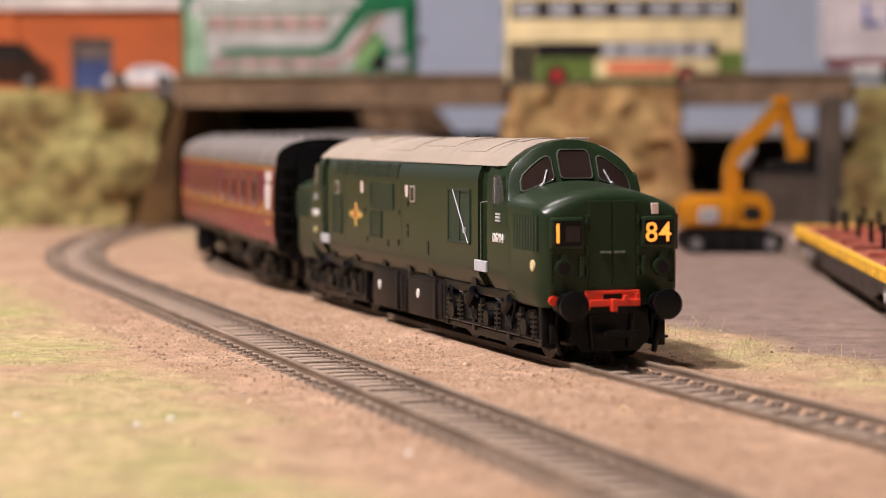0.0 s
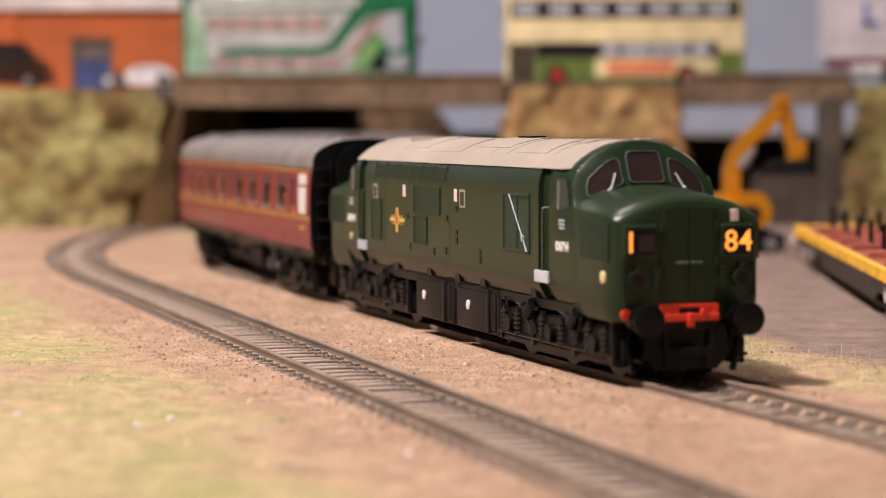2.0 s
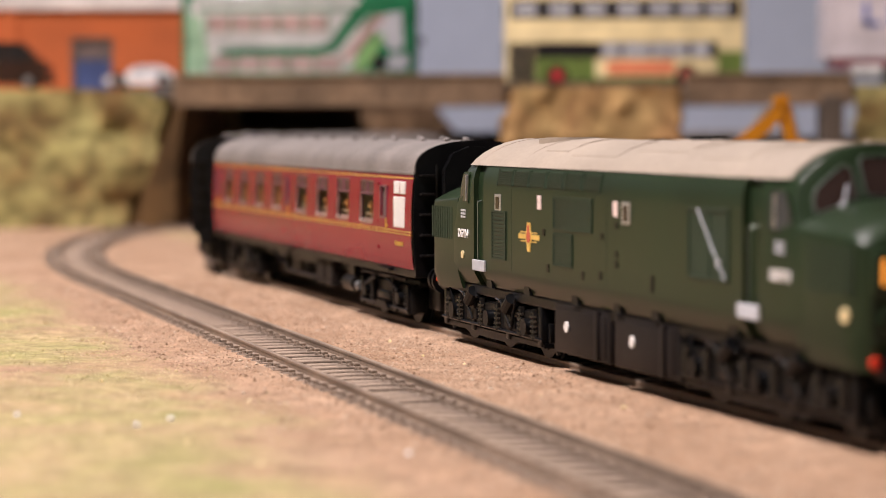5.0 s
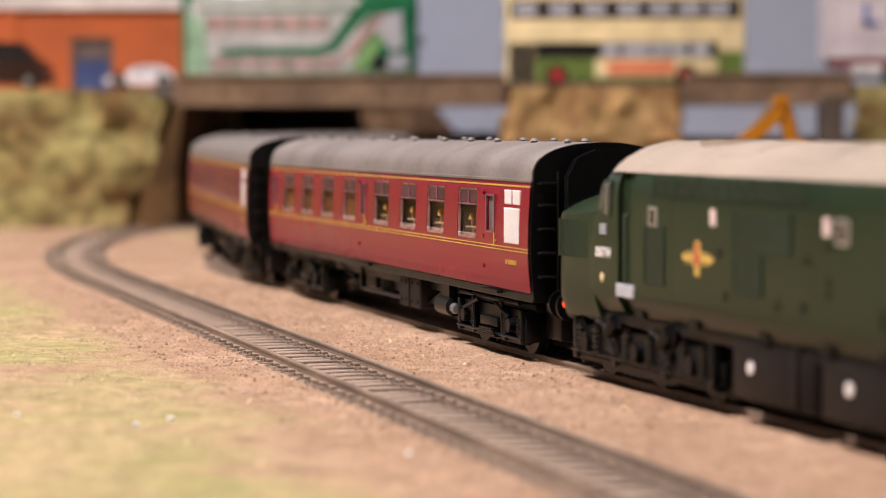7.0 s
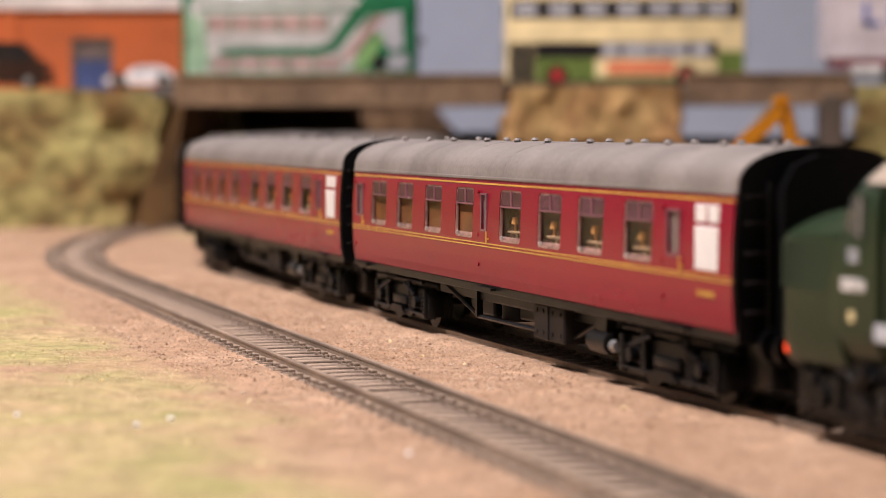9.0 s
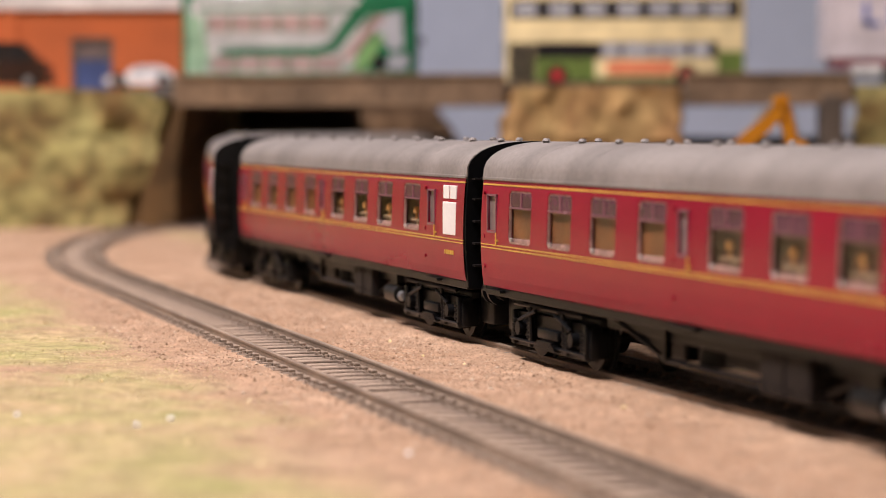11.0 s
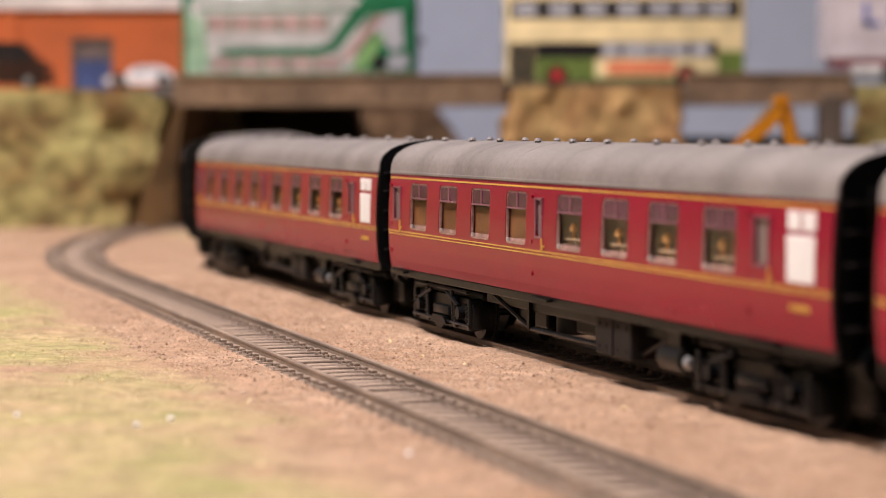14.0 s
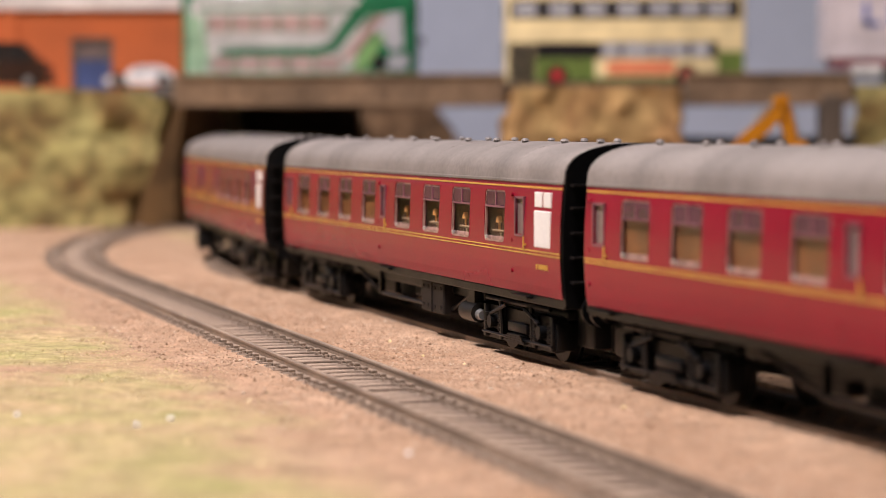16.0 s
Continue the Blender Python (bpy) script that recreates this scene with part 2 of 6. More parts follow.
# train position (mm) at each half second; loco first, coaches behind at fixed spacing
TRAVEL = [(0, 0.2), (0.5, 10.0), (1, 20.2), (1.5, 30.7), (2, 42.6), (2.5, 56.2), (3, 71.4), (3.5, 88.3), (4, 106.8), (4.5, 126.8), (5, 147.8), (5.5, 169.5), (6, 192.0), (6.5, 215.2), (7, 240.0), (7.5, 265.7),
          (8, 292.5), (8.5, 319.8), (9, 347.6), (9.5, 376.2), (10, 405.4), (10.5, 435.0), (11, 464.8), (11.5, 495.6), (12, 529.0), (12.5, 562.0), (13, 593.8), (13.5, 623.6), (14, 657.6), (14.5, 693.6), (15, 730.4), (15.5, 768.0), (16, 804.5)]
BEHIND = {"loco": 0, 1: 260, 2: 532, 3: 804, 4: 1076}


def travelled(t):
    """Smooth between the half seconds (cubic)."""
    i = min(max(int(t / 0.5), 0), len(TRAVEL) - 2)
    def at(k):
        k = min(max(k, 0), len(TRAVEL) - 1); return TRAVEL[k][1]
    f = t / 0.5 - i
    a, b, c, d = (at(i - 1) if i > 0 else 2 * at(0) - at(1)), at(i), at(i + 1), (at(i + 2) if i + 2 < len(TRAVEL) else 2 * at(i + 1) - at(i))
    return 0.5 * (2 * b + (c - a) * f + (2 * a - 5 * b + 4 * c - d) * f * f + (3 * b - a - 3 * c + d) * f ** 3)

# ---------------------------------------------------------------- room round the layout
def room():
    x0, x1, y0, y1, z0, z1 = -1900, 1900, -1500, 2300, -950, 1700
    quick("floor", lambda b: box(b, x0, x1, y0, y1, z0 - 60, z0), M_CARPET)
    quick("ceiling", lambda b: box(b, x0, x1, y0, y1, z1, z1 + 60), M_PLASTER)
    for n, q in (("wall_south", (x0, x1, y0 - 80, y0)), ("wall_north", (x0, x1, y1, y1 + 80)), ("wall_west", (x0 - 80, x0, y0 - 80, y1 + 80)), ("wall_east", (x1, x1 + 80, y0 - 80, y1 + 80))):
        quick(n, lambda b: box(b, *q, z0 - 60, z1 + 60), M_PLASTER)
    for o in ("floor", "ceiling", "wall_south", "wall_north", "wall_west", "wall_east"):
        tagged(bpy.data.objects[o], "plain painted surface of the layout room" if o != "floor" else "plain brown carpeted floor of the layout room", o.split("_")[0], kind="structure")
    for at, power in LAMPS:
        lamp = thing("ceiling_lamp", "square warm white lamp fixed under the ceiling", "lamp", mm(at[0] / K, at[1] / K, 1700), "ceiling lamps")
        quick("housing", lambda b: box(b, -95, 95, -95, 95, -60, 0, 6), M_FASCIA, lamp)
        quick("diffuser", lambda b: box(b, -80, 80, -80, 80, -66, -60.5, 1), M_LAMP, lamp)


room()

# ---------------------------------------------------------------- ground
GROUND_Z = -2.45


def ground_material():
    m = bpy.data.materials.new("scatter_ground")
    m.use_nodes = True
    N, Lk = m.node_tree.nodes, m.node_tree.links
    b = N["Principled BSDF"]
    tc = N.new("ShaderNodeTexCoord")

    def noise_at(scale, detail=4, rough=0.6):
        n = N.new("ShaderNodeTexNoise"); n.inputs["Scale"].default_value = scale; n.inputs["Detail"].default_value = detail; n.inputs["Roughness"].default_value = rough
        Lk.new(tc.outputs["Object"], n.inputs["Vector"]); return n.outputs["Fac"]

    def math_node(op, a, c):
        n = N.new("ShaderNodeMath"); n.operation = op
        for i, v in enumerate((a, c)):
            if isinstance(v, (int, float)):
                n.inputs[i].default_value = v
            else:
                Lk.new(v, n.inputs[i])
        return n.outputs[0]

    def ramp(v, lo, hi):
        n = N.new("ShaderNodeMapRange"); n.inputs["From Min"].default_value, n.inputs["From Max"].default_value = lo, hi
        Lk.new(v, n.inputs["Value"]); return n.outputs["Result"]

    def blend(f, a, c):
        n = N.new("ShaderNodeMix"); n.data_type = "RGBA"
        Lk.new(f, n.inputs["Factor"])
        for s, v in (("A", a), ("B", c)):
            if isinstance(v, tuple):
                n.inputs[s].default_value = (*v, 1)
            else:
                Lk.new(v, n.inputs[s])
        return n.outputs["Result"]
    # distance across the line of the track, in metres
    dot = N.new("ShaderNodeVectorMath"); dot.operation = "DOT_PRODUCT"
    Lk.new(tc.outputs["Object"], dot.inputs[0]); dot.inputs[1].default_value = (N_DIR.x, N_DIR.y, 0)
    across = math_node("SUBTRACT", dot.outputs["Value"], N_DIR.dot(ORIGIN) * K)
    wob = math_node("MULTIPLY", math_node("SUBTRACT", noise_at(18, 6, 0.65), 0.5), 0.075)
    a = math_node("ADD", across, wob)
    grain, fine, patch = noise_at(1700, 6, 0.75), noise_at(420, 4), noise_at(35, 6)
    sand = blend(ramp(patch, 0.35, 0.65), (0.375, 0.236, 0.147), (0.485, 0.325, 0.216))
    grass = blend(ramp(fine, 0.35, 0.65), (0.40, 0.305, 0.145), (0.55, 0.425, 0.245))
    grass = blend(ramp(patch, 0.4, 0.68), grass, (0.335, 0.32, 0.12))
    yard = blend(ramp(noise_at(60, 6), 0.35, 0.65), (0.214, 0.150, 0.118), (0.278, 0.20, 0.166))
    f_left = ramp(a, -0.088, -0.112)
    f_right = math_node("MULTIPLY", ramp(a, 0.024, 0.036), ramp(a, 0.066, 0.052))
    f_yard = ramp(a, 0.052, 0.068)
    col = blend(f_yard, sand, yard)
    col = blend(math_node("MULTIPLY", math_node("MULTIPLY", f_right, 0.75), ramp(noise_at(45, 5, 0.65), 0.40, 0.62)), col, grass)
    col = blend(math_node("MULTIPLY", math_node("MULTIPLY", f_left, 0.95), ramp(noise_at(14, 6, 0.6), 0.30, 0.52)), col, grass)
    gm = N.new("ShaderNodeMapRange"); gm.inputs["From Min"].default_value, gm.inputs["From Max"].default_value = 0.32, 0.68
    gm.inputs["To Min"].default_value, gm.inputs["To Max"].default_value = 0.42, 1.6
    clump = noise_at(150, 5, 0.7)
    Lk.new(math_node("ADD", math_node("MULTIPLY", grain, 0.55), math_node("MULTIPLY", clump, 0.45)), gm.inputs["Value"])
    sc = N.new("ShaderNodeVectorMath"); sc.operation = "SCALE"
    Lk.new(col, sc.inputs[0]); Lk.new(gm.outputs["Result"], sc.inputs["Scale"])
    Lk.new(sc.outputs["Vector"], b.inputs["Base Color"])
    b.inputs["Roughness"].default_value = 0.93
    b.inputs["Specular IOR Level"].default_value = 0.25
    bp = N.new("ShaderNodeBump"); bp.inputs["Strength"].default_value = 0.8; bp.inputs["Distance"].default_value = 0.0006
    Lk.new(math_node("ADD", grain, fine), bp.inputs["Height"]); Lk.new(bp.outputs["Normal"], b.inputs["Normal"])
    return m


M_GROUND = ground_material()


def across_of(x, y):
    return N_DIR.dot(Vector((x, y)) - ORIGIN)


def ground_height(x, y):
    """Uneven scatter, level with the sleepers beside the rails, sunk between them, a little higher in the grass."""
    a = across_of(x, y)
    along = U_DIR.dot(Vector((x, y)) - ORIGIN)
    i = int(min(max(along, -400), 900))
    dt, dn = abs(a - N_DIR.dot(TRAIN_LINE[i] - ORIGIN)), abs(a - N_DIR.dot(NEAR_LINE[i] - ORIGIN))
    d = min(dt, dn)
    f = min(1.0, max(0.0, (d - 15) / 14)) if y < 860 else 0.3
    n = noise.noise((x / 9, y / 9, 0)) * 0.45 + noise.noise((x / 45, y / 45, 3)) * 0.9 + noise.noise((x / 3.2, y / 3.2, 7)) * 0.22
    verge = 1.3 * max(0.0, 1 - abs(a - 50) / 16) if y < 900 else 0
    lift = verge + 1.6 * min(1, max(0, (-88 - a) / 40)) if y < 1000 else 0
    near = 0.0
    if y < 860:
        near = 0.75 if d > 7.3 else 0.75 - 2.2 * min(1, (7.3 - d) / 2.6)
        near += noise.noise((x / 2.6, y / 2.6, 11)) * 0.22 if d > 5 else 0
        near = near if y < 780 else near * (860 - y) / 80
        near *= 1 - 0.6 * f
        if 9.8 < dt < 17:
            near += 0.45 * (1 - f)
        if dn < 15:
            near -= 0.62 * min(1.0, (15 - dn) / 1.6)
    return GROUND_Z + f * (n + lift) + near


def ground():
    xs = np.concatenate([np.arange(-900, -260, 20), np.arange(-260, -140, 4.0), np.arange(-140, 120, 1.7), np.arange(120, 261, 4.0), np.arange(280, 901, 20)])
    ys = np.concatenate([np.arange(-300, 260, 20), np.arange(260, 400, 3.0), np.arange(400, 720, 2.0), np.arange(720, 1000, 5), np.arange(1000, 2001, 12)])
    verts = [(x * K, y * K, ground_height(x, y) * K) for y in ys for x in xs]
    w = len(xs)
    faces = [(j * w + i, j * w + i + 1, (j + 1) * w + i + 1, (j + 1) * w + i) for j in range(len(ys) - 1) for i in range(w - 1)]
    me = bpy.data.meshes.new("ground")
    me.from_pydata(verts, [], faces); me.materials.append(M_GROUND); me.shade_smooth()
    tagged(new("ground", me), "sandy brown scattered ground with patches of dry grass", "ground", kind="structure")
    quick("baseboard", lambda b: box(b, -900, 900, -300, 2000, -40, -8), M_WOOD)
    tagged(bpy.data.objects["baseboard"], "plain timber baseboard under the layout ground", "baseboard", kind="structure")
    for i, x in enumerate((-880, 840)):
        for y in (-280, 1940):
            leg = quick("baseboard_leg", lambda b: box(b, x, x + 45, y, y + 45, -950, -40), M_WOOD)
            tagged(leg, "square timber leg under the layout baseboard", "leg", "baseboard legs", "structure")


ground()


# ---------------------------------------------------------------- tracks
RAIL_SECTION = [(-1.3, -2.5), (1.3, -2.5), (1.3, -2.1), (0.45, -1.8), (0.42, -0.75), (0.62, -0.6), (0.62, -0.08), (0.45, 0.0), (-0.45, 0.0), (-0.62, -0.08), (-0.62, -0.6), (-0.42, -0.75), (-0.45, -1.8), (-1.3, -2.1)]


def track(label, line, s0, s1, pitch=7.6):
    t = thing("railway_track", label, "railway track", Matrix(), "tracks")
    ss = list(range(int(s0), int(s1) + 1, 8))

    def frame_at(s):
        p = on_line(line, s); q = on_line(line, s + 1) - on_line(line, s - 1)
        d = q.normalized(); return p, d, Vector((-d.y, d.x))
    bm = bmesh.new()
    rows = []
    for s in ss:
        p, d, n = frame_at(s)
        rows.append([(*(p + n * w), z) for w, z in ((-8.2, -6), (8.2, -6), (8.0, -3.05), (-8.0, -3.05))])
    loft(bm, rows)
    part("track_bed", bm, M_BEDSHADE, t, "dark strip painted as the shade between the sleepers")
    for off in (-8.75, 8.75):
        bm = bmesh.new()
        loft(bm, [[(*(p + n * (off + w)), z) for w, z in RAIL_SECTION] for p, d, n in map(frame_at, ss)])
        part("rail", bm, M_RAIL, t, "dull brown steel rail", smooth=True)
    # one sleeper with its rail fastenings, shared
    bm = bmesh.new()
    box(bm, -1.95, 1.95, -13.4, 13.4, -5, -1.95, 0.3)
    for off in (-8.75, 8.75):
        for sgn in (-1, 1):
            box(bm, -1.3, 1.3, off + sgn * 1.9 - 0.75, off + sgn * 1.9 + 0.75, -2.0, -1.25, 0.2)
            tube(bm, (0, off + sgn * 3.2, -2.0), (0, off + sgn * 3.2, -1.25), 0.6, 7, 0.45)
            tube(bm, (0.9, off + sgn * 4.2, -2.0), (0.9, off + sgn * 4.2, -1.5), 0.5, 6, 0.35)
    first = part("sleeper", bm, M_SLEEPER, t)
    s = s0 + 4
    rnd = random.Random(5)
    while s < s1 - 4:
        p, d, n = frame_at(s)
        m = mm(p.x, p.y, rnd.uniform(-0.18, 0.1), rnd.uniform(-0.4, 0.4), 0, math.degrees(math.atan2(d.y, d.x)) + rnd.uniform(-1.2, 1.2))
        ob = first if s == s0 + 4 else new("sleeper", first.data)
        ob.parent = t
        ob.matrix_basis = m
        s += pitch
    return t


track("curved railway track with weathered sleepers sunk in sandy ground", NEAR_LINE, -900, 420)
track("railway track with weathered sleepers that the train runs on", TRAIN_LINE, -1300, 1000)
SIDING = {i: Vector((164 - 0.0645 * i, 1010 - 0.998 * i)) for i in range(-5, 900)}
track("yard siding track under the flat wagon", SIDING, 0, 620)


# ---------------------------------------------------------------- banks, bridge, backdrop
def scenery_material():
    m = material("bank_foliage", (0.285, 0.163, 0.060), 0.95, grain=110, vary=0.5, patch=30, patch_vary=0.55, bump=1.0, tint=(0.345, 0.305, 0.118), spec=0.2)
    return m


M_BANK = scenery_material()
M_BANKDRY = material("bank_dry", (0.34, 0.175, 0.072), 0.95, grain=120, vary=0.4, patch=26, patch_vary=0.3, bump=0.8, tint=(0.37, 0.245, 0.10), spec=0.2)


def bank(name, label, corners_low, corners_top, z_top, mat, rough=8.0, steps=26, z_low=-6):
    """A mound between a lower and an upper outline (same count, in order round), with lumpy sides and top."""
    bm = bmesh.new()
    def ring(f):
        pts = []
        n = len(corners_low)
        for i in range(n):
            a = Vector(corners_low[i]).lerp(Vector(corners_top[i]), f); b = Vector(corners_low[(i + 1) % n]).lerp(Vector(corners_top[(i + 1) % n]), f)
            for j in range(steps):
                pts.append(a.lerp(b, j / steps))
        return pts
    rings = []
    for r in range(15):
        f = r / 14
        z = z_low + (z_top - z_low) * f
        out = []
        for p in ring(f):
            w = 1.0 if f < 0.95 else 0.35
            v = Vector((p.x, p.y, z))
            q = noise.noise_vector(v / 14) * rough * w + noise.noise_vector(v / 5) * rough * 0.35 * w
            out.append((p.x + q.x, p.y + q.y, z + (q.z * 0.5 if 0 < f < 0.98 else 0)))
        rings.append(out)
    loft(bm, rings)
    ob = part(name, bm, mat, None, "", smooth=True)
    tagged(ob, label, "embankment", kind="structure")
    return ob


ROAD_Z = 77.0
bank("embankment_west", "tall embankment covered with dry yellow and green foliage", [(-620, 1290), (-181, 1290), (-152, 1420), (-152, 1900), (-620, 1900)], [(-620, 1300), (-152, 1306), (-150, 1420), (-150, 1900), (-620, 1900)], ROAD_Z - 1, M_BANK)
bank("embankment_middle", "dry grassy bridge pier mound under the road", [(18, 1262), (138, 1262), (138, 1335), (26, 1335)], [(42, 1276), (132, 1276), (132, 1330), (44, 1330)], ROAD_Z - 0.6, M_BANKDRY)
bank("embankment_far", "earth slope behind the bridge, coloured dark as in shadow", [(-62, 1600), (46, 1600), (46, 1700), (-62, 1700)], [(-58, 1605), (-14, 1605), (-14, 1700), (-58, 1700)], 78, M_SLOPESHADE, 4)
bank("embankment_east", "embankment with dry yellow green foliage beside the yard", [(222, 1255), (620, 1255), (620, 1900), (350, 1900)], [(230, 1268), (620, 1268), (620, 1900), (355, 1900)], ROAD_Z - 1, M_BANK)


def bridge():
    b = thing("road_bridge", "weathered brown road bridge across the railway", "bridge", mm(0, 0, 0), kind="structure")
    quick("road_deck", lambda m: box(m, -180, 620, 1304, 1440, 71.2, ROAD_Z, 0.6), M_ROAD, b, "dark grey road deck")
    def girder(x0, x1):
        def f(m):
            box(m, x0, x1, 1296, 1302, 66.5, 82.6, 0.6)
            box(m, x0, x1, 1294, 1303.5, 82.0, 84.0, 0.5)
            box(m, x0, x1, 1294.5, 1303, 66.0, 67.6, 0.4)
        return f

    def stiffeners(x0, x1, g):
        n = int((x1 - x0) / 22)
        for i in range(n + 1):
            x = x0 + 3 + i * (x1 - x0 - 6) / n
            quick("stiffener", lambda m: box(m, x - 1.1, x + 1.1, 1294.6, 1296.2, 67.7, 81.9), M_BRIDGE, g)
    for x0, x1 in ((-152, 36), (137, 232)):
        stiffeners(x0, x1, quick("girder", girder(x0, x1), M_BRIDGE, b, "brown side girder with stiffeners"))
    quick("far_girder", lambda m: box(m, -152, 232, 1436, 1442, 66.5, 82.6, 0.6), M_BRIDGE, b)
    # added tunnel roof and back wall, keeping the opening west of the far slope dark
    quick("tunnel_roof", lambda m: box(m, -160, -62, 1442, 1900, 68, 76), M_SHADEWALL, b)
    quick("tunnel_wall", lambda m: box(m, -160, -58, 1740, 1760, -6, 68), M_SHADEWALL, b)
    quick("abutment", lambda m: (box(m, 214, 226, 1290, 1312, -6, 70.9, 1)), M_SHADEWALL, b, "dark bridge abutment")
    return b


bridge()
# added slab whose brown already holds the shadow on the cutting's side
M_WINGSHADE = material("wing_wall_shaded_earth", (0.10, 0.056, 0.022), 0.95, grain=120, vary=0.3, patch=25, patch_vary=0.3, bump=0.6, spec=0.2)
quick("wing_wall", lambda b: loft(b, [[(-176, 1284, -6), (-150, 1284, -6), (-120, 1432, -6), (-146, 1432, -6)], [(-164, 1288, 30), (-150, 1288, 30), (-128, 1432, 34), (-146, 1432, 34)], [(-150, 1292, 66), (-146, 1292, 66), (-138, 1432, 66), (-146, 1432, 66)]]), M_WINGSHADE)
tagged(bpy.data.objects["wing_wall"], "sloping earth wing wall in shadow brown beside the bridge opening", "wall", kind="structure")
quick("backdrop", lambda b: box(b, -900, 900, 1905, 1915, -30, 420), M_SKYBOARD)
tagged(bpy.data.objects["backdrop"], "plain pale blue grey painted backdrop board", "backdrop", kind="structure")
# ---------------------------------------------------------------- train
MOVERS = []          # (thing, behind, half bogie distance)
BOGIES = []          # (bogie, behind of its vehicle, where on it, half distance)
WHEELS = []          # (wheelset, where on the bogie, radius)


def wheelset(parent, x, r):
    bm = bmesh.new()
    tube(bm, (0, -11, 0), (0, 11, 0), 0.9, 8)
    for s in (-1, 1):
        tube(bm, (0, s * 7.4, 0), (0, s * 8.1, 0), r + 0.9, 24)
        tube(bm, (0, s * 8.1, 0), (0, s * 10.2, 0), r, 24)
        tube(bm, (0, s * 10.2, 0), (0, s * 10.6, 0), r * 0.45, 12)
        for k in range(4):
            a = k * math.tau / 4
            tube(bm, (0.62 * r * math.cos(a), s * 10.2, 0.62 * r * math.sin(a)), (0.62 * r * math.cos(a), s * 10.45, 0.62 * r * math.sin(a)), 0.16 * r, 8)
    w = part("wheelset", bm, M_TYRE, parent, "dark steel wheels on an axle", smooth=True, at=mm(x, 0, r))
    WHEELS.append((w, x, r))
    return w


def diesel_bogie(parent, x, behind, half):
    bm = bmesh.new()
    for s in (-1, 1):
        y0, y1 = (12.2, 14.6) if s > 0 else (-14.6, -12.2)
        box(bm, -36, 36, y0, y1, 8.6, 11.6, 0.4)
        box(bm, -37, 37, *sorted((s * 11.4, s * 12.4)), 3.4, 12.6, 0.3)
        prism(bm, [(-37, 3.2), (-20, 3.2), (-16, 2.4), (16, 2.4), (20, 3.2), (37, 3.2), (37, 4.3), (-37, 4.3)], 1, *sorted((s * 12.4, s * 14.9)))
        for sx in (-35, -13, 13, 35):
            box(bm, sx - 1.2, sx + 1.2, *sorted((s * 12.2, s * 15.4)), 3.4, 12.8, 0.3)
        prism(bm, [(-36, 9), (-30, 9), (-22, 5.6), (22, 5.6), (30, 9), (36, 9), (36, 11), (-36, 11)], 1, y0 + 0.4 * s, y1 - 0.6 * s)
        for ax in (-27, 0, 27):
            box(bm, ax - 3.2, ax + 3.2, y0, y1 + s * 1.4, 4.8, 10.6, 0.5)
            tube(bm, (ax, s * 13, 7.5), (ax, s * 16.6, 7.5), 2.0, 14)
            box(bm, ax - 4.2, ax + 4.2, y0 + 0.4, y1 + s * 0.5, 3.6, 4.9, 0.2)
        for sx in (-31.5, -22.5, -6, 6, 22.5, 31.5):
            tube(bm, (sx, s * 15.0, 5.0), (sx, s * 15.0, 12.0), 1.0, 8)
        for sx in (-14, 14):
            tube(bm, (sx, s * 16.1, 10.6), (sx + 4, s * 16.1, 13.5), 1.5, 10)
            tube(bm, (sx - 6, s * 15.6, 12.2), (sx + 6, s * 15.6, 12.2), 0.5, 6)
            box(bm, sx - 3.8, sx + 3.8, s * 14.4 - 1, s * 14.4 + 1.4, 6.2, 9.0, 0.3)
        tube(bm, (-37, s * 15.4, 5.2), (37, s * 15.4, 5.2), 0.4, 6)
        tube(bm, (-30, s * 15.9, 13.6), (-25, s * 15.6, 7), 0.35, 6)
        tube(bm, (20, s * 15.9, 13.6), (16, s * 15.6, 6), 0.35, 6)
        for sx in (-38, 38):
            box(bm, sx - 0.7, sx + 0.7, s * 13.4 - 0.8, s * 13.4 + 0.8, 4.6, 9.0, 0.2)
            tube(bm, (sx, s * 11.6, 1.8), (sx, s * 13.4, 9), 0.7, 6)
    box(bm, -34, 34, -11, 11, 11.4, 13.4, 0.6)
    b = part("bogie", bm, M_BLACK, parent, "black six wheel bogie with coil springs", smooth=True, at=mm(x, 0, 0))
    spring = None
    for s in (-1, 1):
        for sx in (-31.5, -22.5, -6, 6, 22.5, 31.5):
            if spring is None:
                bm = bmesh.new()
                for k in range(5):
                    tube(bm, (0, 0, 5.4 + k * 1.15), (0, 0, 5.95 + k * 1.15), 1.25, 12)
                tube(bm, (0, 0, 5.2), (0, 0, 11.2), 0.8, 10)
                spring = part("coil_spring", bm, M_SPRING, b, "dark steel coil spring", at=mm(sx, s * 15.2, 0))
            else:
                o = new("coil_spring", spring.data); o.parent = b; o.matrix_basis = mm(sx, s * 15.2, 0); tagged(o, "dark steel coil spring")
        for sx in (-17, 11):
            quick("brake_rod", lambda q: (tube(q, (sx, s * 16.6, 12.6), (sx + 7, s * 16.4, 6.5), 0.3, 6), tube(q, (sx, s * 16.6, 12.6), (sx - 4, s * 16.2, 12.8), 0.3, 6)), M_SPRING, b, "thin steel brake rod")
    for ax in (-27, 0, 27):
        wheelset(b, ax, 7.2)
    BOGIES.append((b, behind, x, half))
    return b


